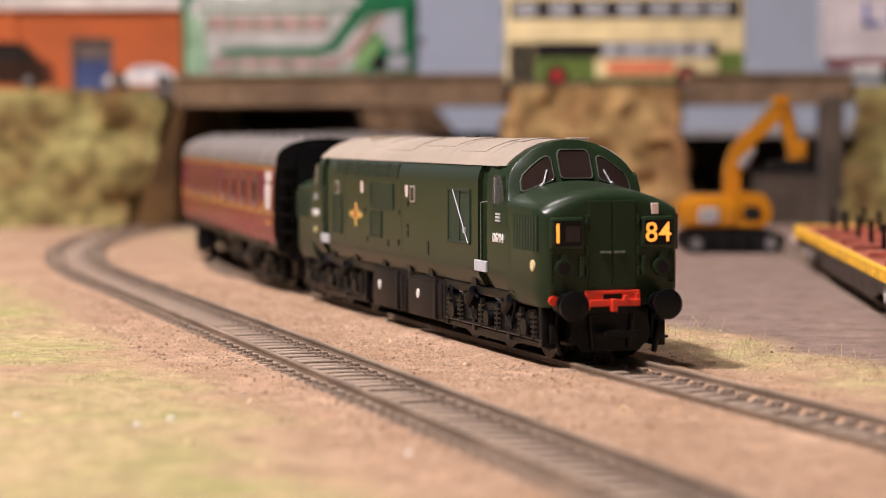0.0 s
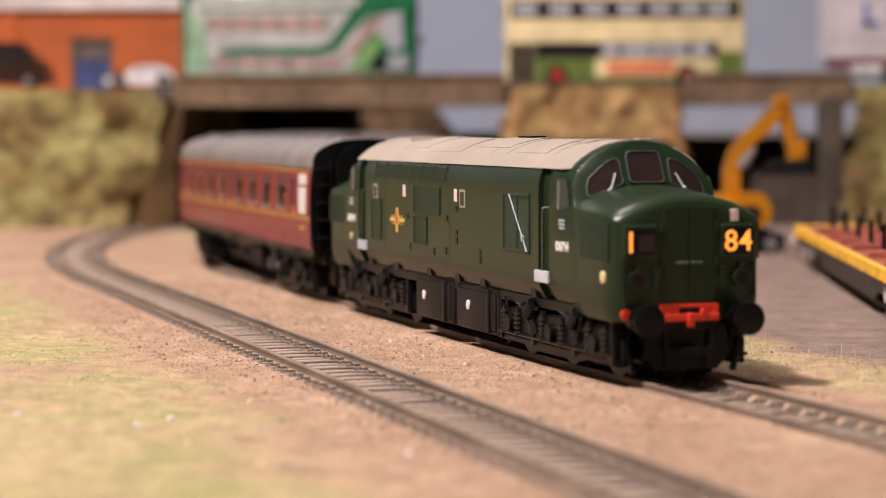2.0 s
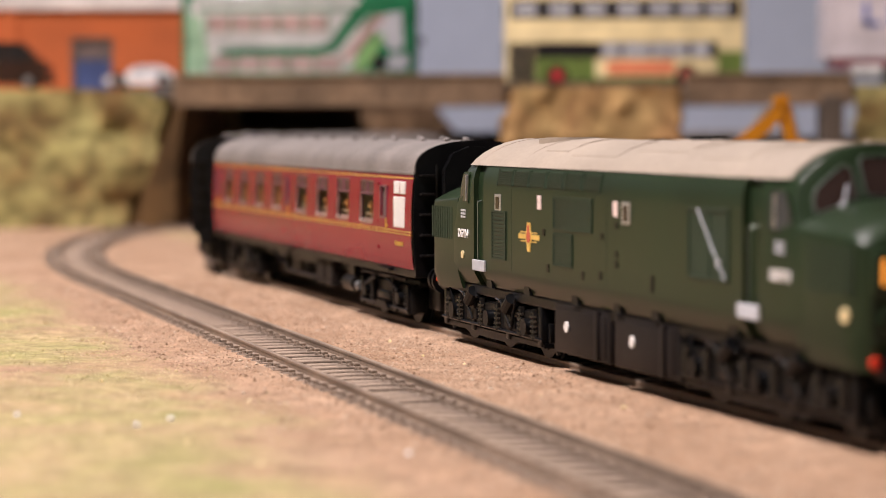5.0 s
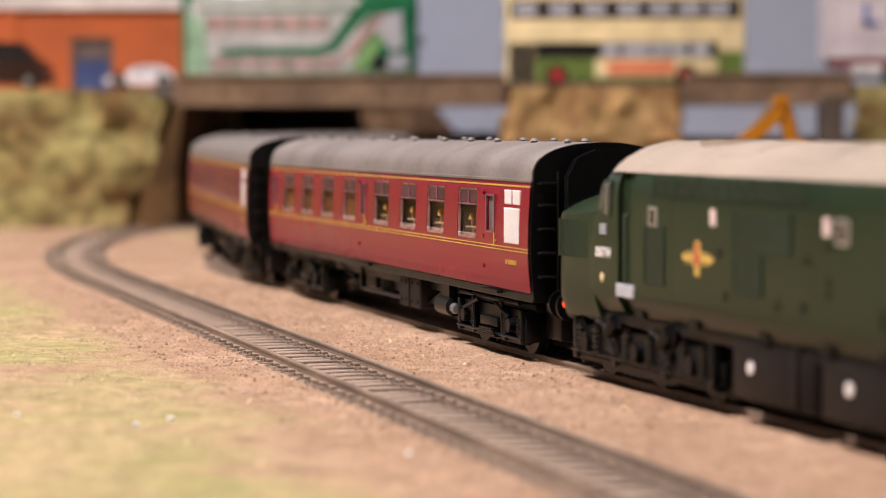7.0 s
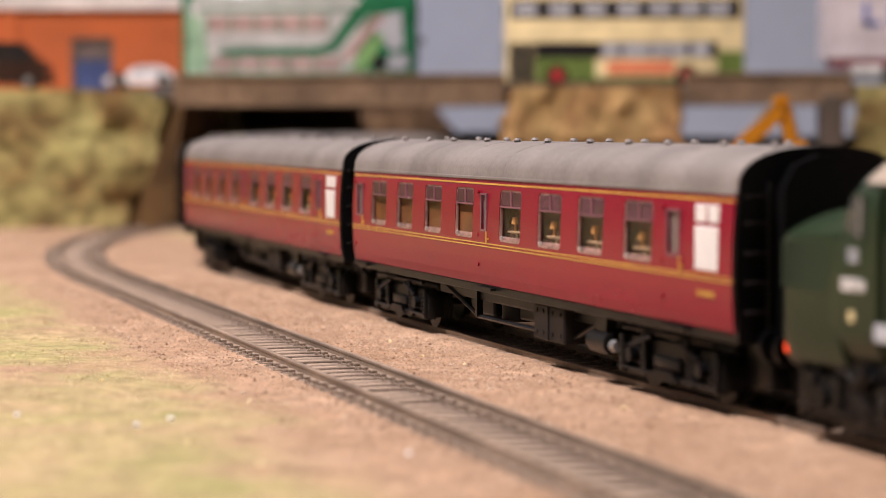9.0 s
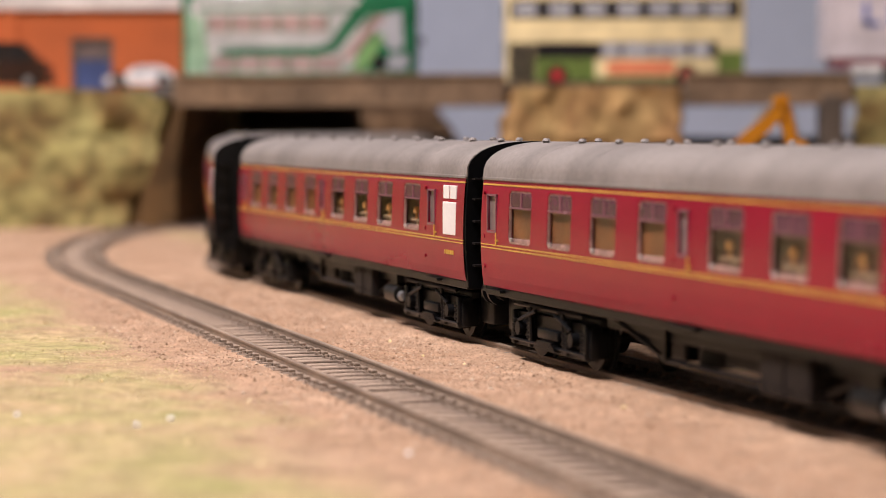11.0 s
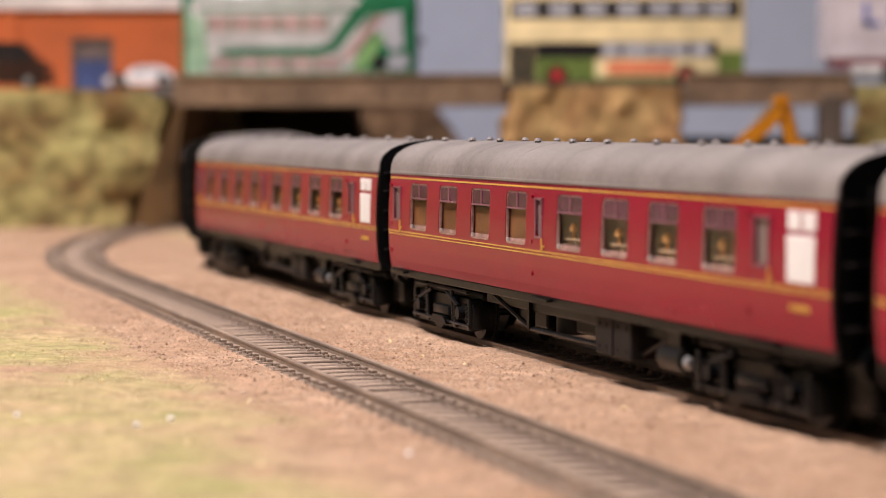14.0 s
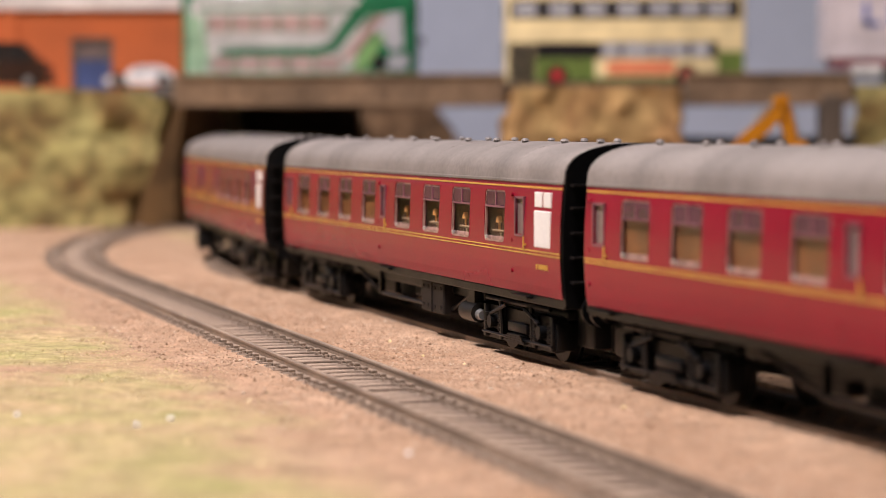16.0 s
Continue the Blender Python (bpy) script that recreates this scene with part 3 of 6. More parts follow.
def nose_ring(x, w, zb, zside, ztop, n=16):
    """Cross-section of the nose: upright sides with a crisp shoulder under a low arched top."""
    pts = [(x, -w + 1.2, zb), (x, -w, zb + 4), (x, -w, zside - 0.9), (x, -w + 0.12, zside - 0.3)]
    for i in range(n + 1):
        u = -1 + 2 * i / n
        pts.append((x, (w - 0.35) * u, zside + (ztop - zside) * (1 - abs(u) ** 2.25)))
    pts += [(x, w - 0.12, zside - 0.3), (x, w, zside - 0.9), (x, w, zb + 4), (x, w - 1.2, zb)]
    return pts


M_FRAME = material("window_rim", (0.16, 0.19, 0.16), 0.3, metal=0.5, vary=0.1)


def locomotive():
    L = thing("diesel_locomotive", "dark green diesel locomotive model with grey roof on rails", "locomotive", Matrix())
    MOVERS.append((L, 0, 74))
    W = 17.8
    # half outlines (half width, height) of the plain body and of the tapered, raked cab front
    BODY = [(15.9, 15.3), (17.55, 18.2), (17.8, 20.2), (17.8, 28), (17.8, 36.0), (17.8, 39.0), (17.7, 41.2), (17.3, 43.2), (16.65, 44.6),
            (15.2, 46.1), (13.2, 47.6), (10.3, 49.1), (6.9, 50.2), (3.5, 50.85), (1.5, 51.0)]
    FRONT = [(15.9, 15.3), (17.2, 18.2), (17.4, 20.2), (17.4, 28), (17.2, 34.0), (17.0, 36.7), (16.7, 39.2), (16.3, 41.2), (15.6, 43.4),
             (14.3, 45.2), (12.7, 46.6), (10.2, 48.4), (6.9, 50.0), (3.4, 50.8), (1.5, 51.05)]

    def rake(z, y=0.0):
        return 95.9 - max(0.0, z - 36.0) * 0.5 - (2.6 * (y / 15.0) ** 2 if z > 36 else 0.0)

    def ring(half, xf, top=51.05, inset=0.0, lo=0):
        pts = [(-max(0.3, y - (inset if k < 9 else inset * 0.4)), z) for k, (y, z) in enumerate(half)][lo:]
        pts = pts + [(0.0, top)] + [(-y, z) for y, z in pts[::-1]]
        return [(xf(y, z), y, z) for y, z in pts]
    bm = bmesh.new()
    loft(bm, [ring(BODY, lambda y, z: x) for x in (-71.8, -35, 0, 35, 71.8)])
    body = part("body", bm, M_GREEN, L, "dark green painted body shell", smooth=True)
    # lower skirt over the bogies' ends and solebar
    quick("solebar", lambda b: (box(b, -112, 112, -15.6, 15.6, 12.6, 15.2, 0.5)), M_BLACK, L)
    # roof
    def roofring(xf, k=0.0):
        half = [(b[0] + (f[0] - b[0]) * k + 0.18, b[1] + (f[1] - b[1]) * k + 0.2) for b, f in zip(BODY, FRONT)]
        if k:
            half[8] = ((half[8][0] + half[9][0]) / 2, (half[8][1] + half[9][1]) / 2)
        return ring(half, xf, 51.27, 0.0, 8)

    def roof_z(y):
        ys, zs = zip(*[(0.0, 51.05)] + BODY[:7:-1])
        return float(np.interp(abs(y), ys, zs)) + 0.2
    bm = bmesh.new()
    loft(bm, [roofring(lambda y, z: -rake(z, y) + 2.3, 0.62)] + [roofring(lambda y, z: x) for x in (-84, -60, -30, 0, 30, 60, 84)] + [roofring(lambda y, z: rake(z, y) - 2.3, 0.62)])
    roof = part("roof", bm, M_ROOF, L, "beige grey painted roof", smooth=True)
    for x0, x1, y0, y1, z in ((-44, -30, -12, 12, 0), (-24, 2, -13.5, -4, 0), (-24, 2, 4, 13.5, 0), (8, 33, -11, 11, 0), (44, 64, -13, -3, 0), (44, 64, 3, 13, 0), (68, 74, -7, 7, 0)):
        quick("roof_panel", lambda b: loft(b, [[(xx, y0 + (y1 - y0) * i / 8, roof_z(y0 + (y1 - y0) * i / 8) + 0.25) for i in range(9)] + [(xx, y1 - (y1 - y0) * i / 8, 47.0) for i in range(9)] for xx in (x0, x1)]), M_ROOF, roof)
    for x in (-78, -50, -5, 26, 38, 70):
        quick("roof_rib", lambda b: loft(b, [[(xx, 16.8 * math.cos(math.pi * (1 - i / 14)), roof_z(16.8 * math.cos(math.pi * (1 - i / 14))) + 0.16) for i in range(15)] for xx in (x - 0.35, x + 0.35)], cap=True), M_ROOF, roof)
    quick("exhaust", lambda b: box(b, 14, 24, -2, 2, 51.2, 51.95, 0.2), M_BLACK, roof)
    quick("roof_horn_cover", lambda b: box(b, 81.0, 84.6, 1.5, 6.5, 50.2, 51.55, 0.2), M_ROOF, roof)
    quick("roof_fan_grille", lambda b: (tube(b, (-58, 0, 49.2), (-58, 0, 51.4), 8, 28), [tube(b, (-58, 0, 51.4), (-58, 0, 51.6), r, 28) for r in (6.5, 4.5, 2.5)]), M_ROOF, roof, smooth=True)
    # cab end pieces and noses, both ends
    for e in (1, -1):
        def mx(pts):
            return [(e * x, y, z) for x, y, z in pts]
        bm = bmesh.new()
        def between(k):
            return [(b[0] + (f[0] - b[0]) * k, b[1] + (f[1] - b[1]) * k) for b, f in zip(BODY, FRONT)]
        r0, r1 = ring(BODY, lambda y, z: 79.0), ring(between(0.35), lambda y, z: rake(z, y) - 5.0)
        r2, r3 = ring(between(0.85), lambda y, z: rake(z, y) - 1.0), ring(FRONT, lambda y, z: rake(z, y), 51.05)
        r4 = ring(FRONT, lambda y, z: rake(z, y) + 0.12, 50.5, 0.6)
        vv = loft(bm, [mx(r0), mx(r1), mx(r2), mx(r3), mx(r4)], cap=False)
        bm.faces.new(vv[0])
        m = len(r4)
        for k in range(m // 2 - 1):
            a = [vv[4][k], vv[4][k + 1], vv[4][m - 2 - k], vv[4][m - 1 - k]]
            # each strip is bowed: one column of vertices on the centre line
            mid = [bm.verts.new((e * (rake(p.co.z, 0) + 0.12), 0, p.co.z)) for p in a[:2]]
            q1 = [bm.verts.new((e * (rake(p.co.z, p.co.y * 0.5) + 0.12), p.co.y * 0.5, p.co.z)) for p in (a[0], a[1], a[2], a[3])]
            bm.faces.new((a[0], a[1], q1[1], q1[0])); bm.faces.new((q1[0], q1[1], mid[1], mid[0]))
            bm.faces.new((mid[0], mid[1], q1[2], q1[3])); bm.faces.new((q1[3], q1[2], a[2], a[3]))
        bm.faces.new((vv[4][m // 2 - 1], vv[4][m // 2], vv[4][m // 2 + 1]))
        bmesh.ops.remove_doubles(bm, verts=bm.verts[:], dist=0.001)
        cab = part("cab", bm, M_GREEN, L, "green cab with raked windscreens", smooth=True)
        quick("cab_door", lambda b: loft(b, [mx(ring(BODY, lambda y, z: x, 50.6, 1.3)) for x in (71.0, 79.6)]), M_GREEN, L, "recessed green cab door", smooth=True)
        # windscreens on the raked plane
        def screen_at(y, z, d=0.0):
            return (e * (rake(z, y) + 0.12 + d), y, z)
        side = [(13.8, 39.4), (13.6, 41.4), (12.9, 42.9), (10.6, 44.9), (8.2, 46.6), (7.0, 47.1), (6.2, 46.9), (5.9, 46.2), (5.8, 42.3), (6.2, 41.6), (9.2, 40.5), (12.6, 39.3), (13.3, 39.1)]
        shapes = ([(-4.0, 42.9), (-3.8, 42.3), (-3.2, 42.05), (3.2, 42.05), (3.8, 42.3), (4.0, 42.9), (3.95, 47.4), (3.6, 48.3), (2.9, 48.7), (-2.9, 48.7), (-3.6, 48.3), (-3.95, 47.4)],
                  [(-y, z) for y, z in side], side)
        for sh in shapes:
            cy, cz = sum(p[0] for p in sh) / len(sh), sum(p[1] for p in sh) / len(sh)
            w = quick("windscreen", lambda b: loft(b, [[screen_at(y, z, 0.15) for y, z in sh], [screen_at(y, z, 0.28) for y, z in sh]]), M_DARKGLASS, cab, "dark tinted cab windscreen")
            def fr(b):
                outer = [screen_at(cy + (y - cy) * 1.055, cz + (z - cz) * 1.055, 0.05) for y, z in sh]
                inner = [screen_at(y, z, 0.05) for y, z in sh]
                o2 = [(x + e * 0.45, y, z) for x, y, z in outer]; i2 = [(x + e * 0.45, y, z) for x, y, z in inner]
                vv = loft(b, [outer, o2, i2, inner], cap=False)
                for k in range(len(sh)):
                    j = (k + 1) % len(sh)
                    b.faces.new((vv[0][k], vv[0][j], vv[3][j], vv[3][k]))
            quick("windscreen_frame", fr, M_FRAME, cab, "thin silvery window rim")
        for sy in (-1, 1):
            quick("wiper", lambda b: (tube(b, screen_at(sy * 8.8, 40.3, 0.6), screen_at(sy * 7.2, 43.9, 0.5), 0.22, 5), tube(b, screen_at(sy * 9.3, 40.0, 0.3), screen_at(sy * 8.6, 40.9, 0.9), 0.4, 6)), M_GREYSTEP, cab, "thin silver wiper")
        # nose
        bm = bmesh.new()
        loft(bm, [mx(nose_ring(*q)) for q in ((92.0, 17.45, 13.6, 36.6, 41.5), (100, 17.4, 13.2, 36.1, 41.0), (109, 17.35, 13.0, 35.7, 40.2), (112.2, 17.15, 13.0, 35.4, 39.9), (113.8, 16.6, 13.0, 34.9, 39.5), (114.8, 15.8, 13.1, 34.2, 39.0), (115.3, 14.9, 13.3, 33.4, 38.4), (115.5, 13.9, 13.6, 32.4, 37.6))])
        nose = part("nose", bm, M_GREEN, L, "rounded dark green nose", smooth=True)
        quick("nose_door", lambda b: (box(b, *sorted((e * 115.3, e * 115.85)), -5.8, -0.10, 17.2, 37.3, 0.2), box(b, *sorted((e * 115.3, e * 115.85)), 0.10, 5.8, 17.2, 37.3, 0.2)), M_GREEN, nose, "pair of green nose doors")
        for y in (-6.3, 6.3):
            for z in (21, 25.8, 33):
                quick("nose_hinge", lambda b: box(b, *sorted((e * 115.6, e * 116.3)), y - 0.35, y + 0.35, z - 1.0, z + 1.0, 0.1), M_GREEN, nose)
        quick("door_handle", lambda b: (tube(b, (e * 116.2, -2.9, 25.5), (e * 116.2, -0.5, 25.5), 0.25, 6), tube(b, (e * 116.2, 0.5, 25.5), (e * 116.2, 2.9, 25.5), 0.25, 6), [tube(b, (e * 115.6, y, 25.5), (e * 116.3, y, 25.5), 0.35, 6) for y in (-2.7, -0.7, 0.7, 2.7)]), M_FRAME, nose, "pair of small pale door handles")
        for sy in (-1, 1):
            cy = sy * 11.1
            hb = quick("headcode_box", lambda b: (box(b, *sorted((e * 113.6, e * 116.4)), cy - 4.1, cy + 4.1, 26.2, 33.6, 0.7)), M_GREEN, nose, smooth=True)
            quick("headcode_panel", lambda b: box(b, *sorted((e * 116.3, e * 116.55)), cy - 3.3, cy + 3.3, 27.0, 32.8, 0.1), M_BLACKGLASS, hb, "dark glazed headcode panel")
            # browner pane laid on the black panel as its reflection
            quick("headcode_reflection", lambda b: box(b, *sorted((e * 116.5, e * 116.58)), cy - 0.6, cy + 2.9, 28.0, 31.6), M_DARKGLASS, hb) if sy < 0 else None
            if e > 0:
                for txt, dy in ((("8", -1.75), ("4", 1.65)) if sy > 0 else (("1", -2.5),)):
                    words("headcode_digit", txt, 6.4, M_CODE, hb, mm(116.62, cy + dy, 29.7) @ pose(0, 0, 0, 90, 0, 90), "glowing orange headcode digit", bold=0.03)
            lampm = quick("marker_lamp", lambda b: (tube(b, (e * 115.0, sy * 12.0, 22.0), (e * 116.9, sy * 12.0, 22.0), 2.1, 18), tube(b, (e * 115.0, sy * 12.0, 24.4), (e * 116.6, sy * 12.0, 24.4), 0.8, 10)), M_GREEN, nose, smooth=True)
            quick("lamp_lens", lambda b: tube(b, (e * 116.85, sy * 12.0, 22.0), (e * 117.1, sy * 12.0, 22.0), 1.4, 16), M_BLACKGLASS, lampm, "dark lamp lens", smooth=True)
            quick("lamp_iron", lambda b: (box(b, *sorted((e * 115.3, e * 116.6)), sy * 7.6 - 0.5, sy * 7.6 + 0.5, 20, 24.5, 0.15)), M_GREEN, nose)
            quick("nose_handrail", lambda b: (tube(b, (e * 116.3, sy * 14.8, 18.5), (e * 116.3, sy * 14.8, 25.0), 0.22, 6), tube(b, (e * 114.6, sy * 14.6, 18.6), (e * 116.3, sy * 14.8, 18.6), 0.22, 6), tube(b, (e * 114.6, sy * 14.6, 25), (e * 116.3, sy * 14.8, 25), 0.22, 6)), M_BLACK, nose)
            bf = quick("buffer", lambda b: (tube(b, (e * 114, sy * 11.4, 13.6), (e * 117.4, sy * 11.4, 13.6), 2.7, 18), tube(b, (e * 117.4, sy * 11.4, 13.6), (e * 121.0, sy * 11.4, 13.6), 1.6, 12), tube(b, (e * 120.6, sy * 11.4, 13.6), (e * 121.6, sy * 11.4, 13.6), 3.5, 28), tube(b, (e * 121.6, sy * 11.4, 13.6), (e * 121.9, sy * 11.4, 13.6), 3.5, 28, 2.6)), M_BLACK, nose, "round black buffer", smooth=True)
            quick("tail_lamp", lambda b: tube(b, (e * 115.0, sy * 14.3, 14.6), (e * 116.0, sy * 14.3, 14.6), 1.15, 14), M_TAIL if e < 0 else M_RED, nose, smooth=True)
        quick("beam_backing", lambda b: box(b, *sorted((e * 114.4, e * 115.75)), -7.2, 7.2, 11.2, 16.6, 0.2), M_BLACK, nose)
        quick("buffer_beam", lambda b: (box(b, *sorted((e * 115.2, e * 116.0)), -6.7, 6.7, 15.9, 16.7, 0.15), box(b, *sorted((e * 115.2, e * 116.6)), -5.8, 6.7, 13.0, 14.6, 0.2), box(b, *sorted((e * 115.0, e * 115.9)), -6.9, -2.2, 14.4, 16.4, 0.1), box(b, *sorted((e * 115.0, e * 115.9)), 2.4, 6.9, 14.4, 16.4, 0.1), box(b, *sorted((e * 115.6, e * 117.6)), -0.7, 0.7, 11.8, 14.8, 0.2), box(b, *sorted((e * 115.2, e * 116.2)), -6.7, -5.5, 12.2, 16.0, 0.15), box(b, *sorted((e * 115.2, e * 116.2)), 5.6, 6.7, 13.2, 16.0, 0.15), tube(b, (e * 115.4, 3.2, 14.9), (e * 116.8, 3.2, 14.9), 0.7, 10)), M_RED, nose, "bright red buffer beam")
        quick("cowling", lambda b: (box(b, *sorted((e * 104, e * 113.6)), -10, 10, 3.8, 12.4, 0.8), prism(b, [(-9, 12.4), (-10, 6), (-7, 2.6), (7, 2.6), (10, 6), (9, 12.4)], 0, *sorted((e * 113.4, e * 114.6)))), M_BLACK, nose)
        quick("coupling", lambda b: (box(b, *sorted((e * 113, e * 121.0)), -1.4, 1.4, 6.4, 7.6, 0.2), box(b, *sorted((e * 120.2, e * 121.4)), -4, 4, 6.2, 7.8, 0.2), tube(b, (e * 115, 4.4, 3.4), (e * 115.4, 5.2, 11), 0.5, 8), tube(b, (e * 115, -4.4, 3.4), (e * 115.4, -5.2, 11), 0.5, 8)), M_BLACK, nose)
        quick("pink_disc", lambda b: box(b, *sorted((e * 114.8, e * 115.6)), 9.7, 11.6, 34.0, 36.6, 0.15), M_PINK, nose, "small pink and white label")
        for sy in (-1, 1):
            q = lambda a, c: sorted((sy * a, sy * c))
            # nose side grille of slats
            def slats(b):
                for k in range(9):
                    x = e * (97.2 + k * 1.9)
                    y0, y1 = q(16.8, 17.52)
                    box(b, x - 0.5, x + 0.5, y0, y1, 25.8, 33.9)
            quick("nose_grille", slats, M_DGREEN, nose, "dark slatted air grille")
            lx = 110.2 if e > 0 else -87.5
            quick("side_lamp", lambda b: tube(b, (lx, sy * 16.6, 22.4), (lx, sy * (17.6 if e > 0 else 17.95), 22.4), 1.3 if e > 0 else 1.0, 16), M_CREAM, nose, "pale cream round marker", smooth=True)
            # cab door recess, handrails, window
            quick("cab_handrail", lambda b: (tube(b, (e * 75.1, sy * 18.1, 20.6), (e * 75.1, sy * 18.1, 35.8), 0.14, 6), tube(b, (e * 75.1, sy * 18.1, 35.8), (e * 76.4, sy * 16.6, 36.2), 0.2, 6), tube(b, (e * 75.1, sy * 18.1, 20.6), (e * 75.1, sy * 16.6, 20.4), 0.2, 6)), M_FRAME, L, "thin pale handrail")
            def wall_y(x, z):
                return float(np.interp(z, [p[1] for p in BODY], [p[0] for p in BODY])) - (0.0 if x < 84 else 0.07 * (x - 84) ** 1.15)
            pane = [(83.2, 35.8), (90.4, 35.8), (89.6, 39.4), (88.2, 42.0), (87.2, 42.6), (83.8, 42.6), (83.2, 42.0)]
            def window_skin(b, d0, d1, grow):
                cx, cz = 86.7, 39.2
                loft(b, [[(e * (cx + (x - cx) * grow), sy * (wall_y(x, z) + d), cz + (z - cz) * grow) for x, z in pane] for d in (d0, d1)])
            quick("cab_window_frame", lambda b: window_skin(b, -1.0, 0.12, 1.14), M_GREEN, L)
            quick("cab_side_window", lambda b: window_skin(b, -0.6, 0.2, 1.0), M_CABGLASS, L, "grey cab side window")
            quick("window_bar", lambda b: box(b, *sorted((e * 84.6, e * 85.0)), *q(17.4, 17.98), 35.9, 42.2), M_SILVER, L, "thin bright window slide")
            quick("step_plate", lambda b: box(b, *sorted((e * 70.2, e * 79.0)), *q(17.6, 18.3), 19.0, 21.7, 0.15), M_GREYSTEP, L, "pale grey step plate")
            words("running_number", "D6714", 2.8, M_WHITE, L, mm(e * 87.0, sy * 17.86, 27.6) @ pose(0, 0, 0, 90, 0, 0 if sy < 0 else 180), "white painted running number", bold=0.1)
            quick("works_plate", lambda b: [box(b, *sorted((e * 85.2, e * 88.6)), *q(17.7, 17.92), z, z + 0.5) for z in (31.6, 32.4, 33.2)], M_GREYSTEP, L)
    # side details between the cabs
    for sy in (-1, 1):
        q = lambda a, c: sorted((sy * a, sy * c))
        def louvre(x0, x1, z0, z1, n, upright=False):
            def f(b):
                if upright:
                    for k in range(n):
                        x = x0 + (x1 - x0) * (k + 0.5) / n
                        box(b, x - 0.35 * (x1 - x0) / n, x + 0.35 * (x1 - x0) / n, *q(17.7, 18.0), z0, z1)
                else:
                    for k in range(n):
                        z = z0 + (z1 - z0) * (k + 0.5) / n
                        box(b, x0, x1, *q(17.7, 18.0), z - 0.33 * (z1 - z0) / n, z + 0.33 * (z1 - z0) / n)
                for fr in ((x0 - 0.5, x0, z0 - 0.4, z1 + 0.4), (x1, x1 + 0.5, z0 - 0.4, z1 + 0.4), (x0, x1, z1, z1 + 0.45), (x0, x1, z0 - 0.45, z0)):
                    box(b, fr[0], fr[1], *q(17.7, 18.1), fr[2], fr[3])
            return f
        quick("grille", louvre(-24, -2, 31.8, 38.2, 11), M_DGREEN, L, "dark louvred grille")
        quick("grille", louvre(-24, -13.4, 23.6, 30.2, 9), M_DGREEN, L, "dark louvred grille")
        quick("grille", louvre(-65, -56, 23.0, 33.8, 12), M_DGREEN, L, "dark louvred grille")
        quick("access_panel", lambda b: (box(b, 48.4, 65.6, *q(17.72, 17.84), 25.6, 38.2), box(b, 47.8, 48.5, *q(17.7, 18.1), 25.0, 38.8, 0.1), box(b, 65.4, 66.1, *q(17.7, 18.1), 25.0, 38.8, 0.1), box(b, 47.8, 66.1, *q(17.7, 18.1), 38.1, 38.8, 0.1), box(b, 47.8, 66.1, *q(17.7, 18.1), 25.0, 25.7, 0.1), box(b, 57.0, 57.8, *q(17.7, 18.05), 25.6, 38.2)), M_DGREEN, L, "dark framed boiler access panel")
        quick("panel_bar", lambda b: (tube(b, (52.7, sy * 18.15, 38.4), (64.9, sy * 18.15, 25.4), 0.13, 6), box(b, 61.6, 62.6, *q(17.9, 18.4), 27.8, 29.2)), M_GREYSTEP, L, "thin silver diagonal bar")
        def cant(b):
            for k in range(6):
                x = -62 + k * 10.9
                for j in range(7):
                    z = 40.6 + j * 0.48
                    y = sy * float(np.interp(z, [p[1] for p in BODY], [p[0] for p in BODY]))
                    box(b, x + 0.5, x + 9.9, *sorted((y - sy * 0.3, y + sy * 0.22)), z, z + 0.3)
                for xx in (x, x + 9.9):
                    loft(b, [[(xx + dx, sy * (17.75 + d), 40.3), (xx + dx, sy * (17.05 + d), 44.1), (xx + dx, sy * (16.6 + d), 44.1), (xx + dx, sy * (17.2 + d), 40.3)] for dx, d in ((0, 0.28), (0.6, 0.28))])
        quick("cantrail_grille", cant, M_DGREEN, L, "row of dark cantrail grilles")
        for x, z0, z1, wd in ((17.0, 34.0, 38.6, 4.4), (-61.2, 34.0, 38.2, 4.2)):
            quick("engine_room_window", lambda b: box(b, x - wd / 2, x + wd / 2, *q(17.7, 18.0), z0, z1, 0.25), M_SILVER, L, "small oval window in a silver frame")
            quick("engine_room_pane", lambda b: box(b, x - wd / 2 + 0.8, x + wd / 2 - 0.8, *q(17.9, 18.08), z0 + 0.6, z1 - 0.6, 0.1), M_DARKGLASS, L)
        for x in (-33.4, 11.4):
            quick("white_label", lambda b: box(b, x - 1.2, x + 1.2, *q(17.7, 17.95), 35.4, 38.6, 0.05), M_PINK, L, "small white label")
        for x, z, hz in ((-28, 22.4, 0.9), (-7, 22, 0.9), (3.2, 22.6, 0.9), (12, 25.5, 0.8), (4, 31, 0.7), (12, 33.6, 0.7), (30.5, 22.6, 1.7), (12, 27.6, 0.6), (-30.5, 30.4, 0.8)):
            quick("hatch", lambda b: box(b, x - 0.8, x + 0.8, *q(17.7, 17.95), z - hz, z + hz), M_BLACK, L)
        for x in (-52, 6.5):
            quick("panel_seam", lambda b: box(b, x - 0.10, x + 0.10, *q(17.72, 17.84), 20.5, 39.5), M_DGREEN, L)
        for x in (-70, -44, -14, 10, 30, 66, 94):
            quick("lifting_bracket", lambda b: prism(b, [(x - 2, 15.2), (x + 2, 15.2), (x + 1.2, 17.6), (x - 1.6, 17.4)], 1, *q(15.6, 16.95)), M_BLACK, L)
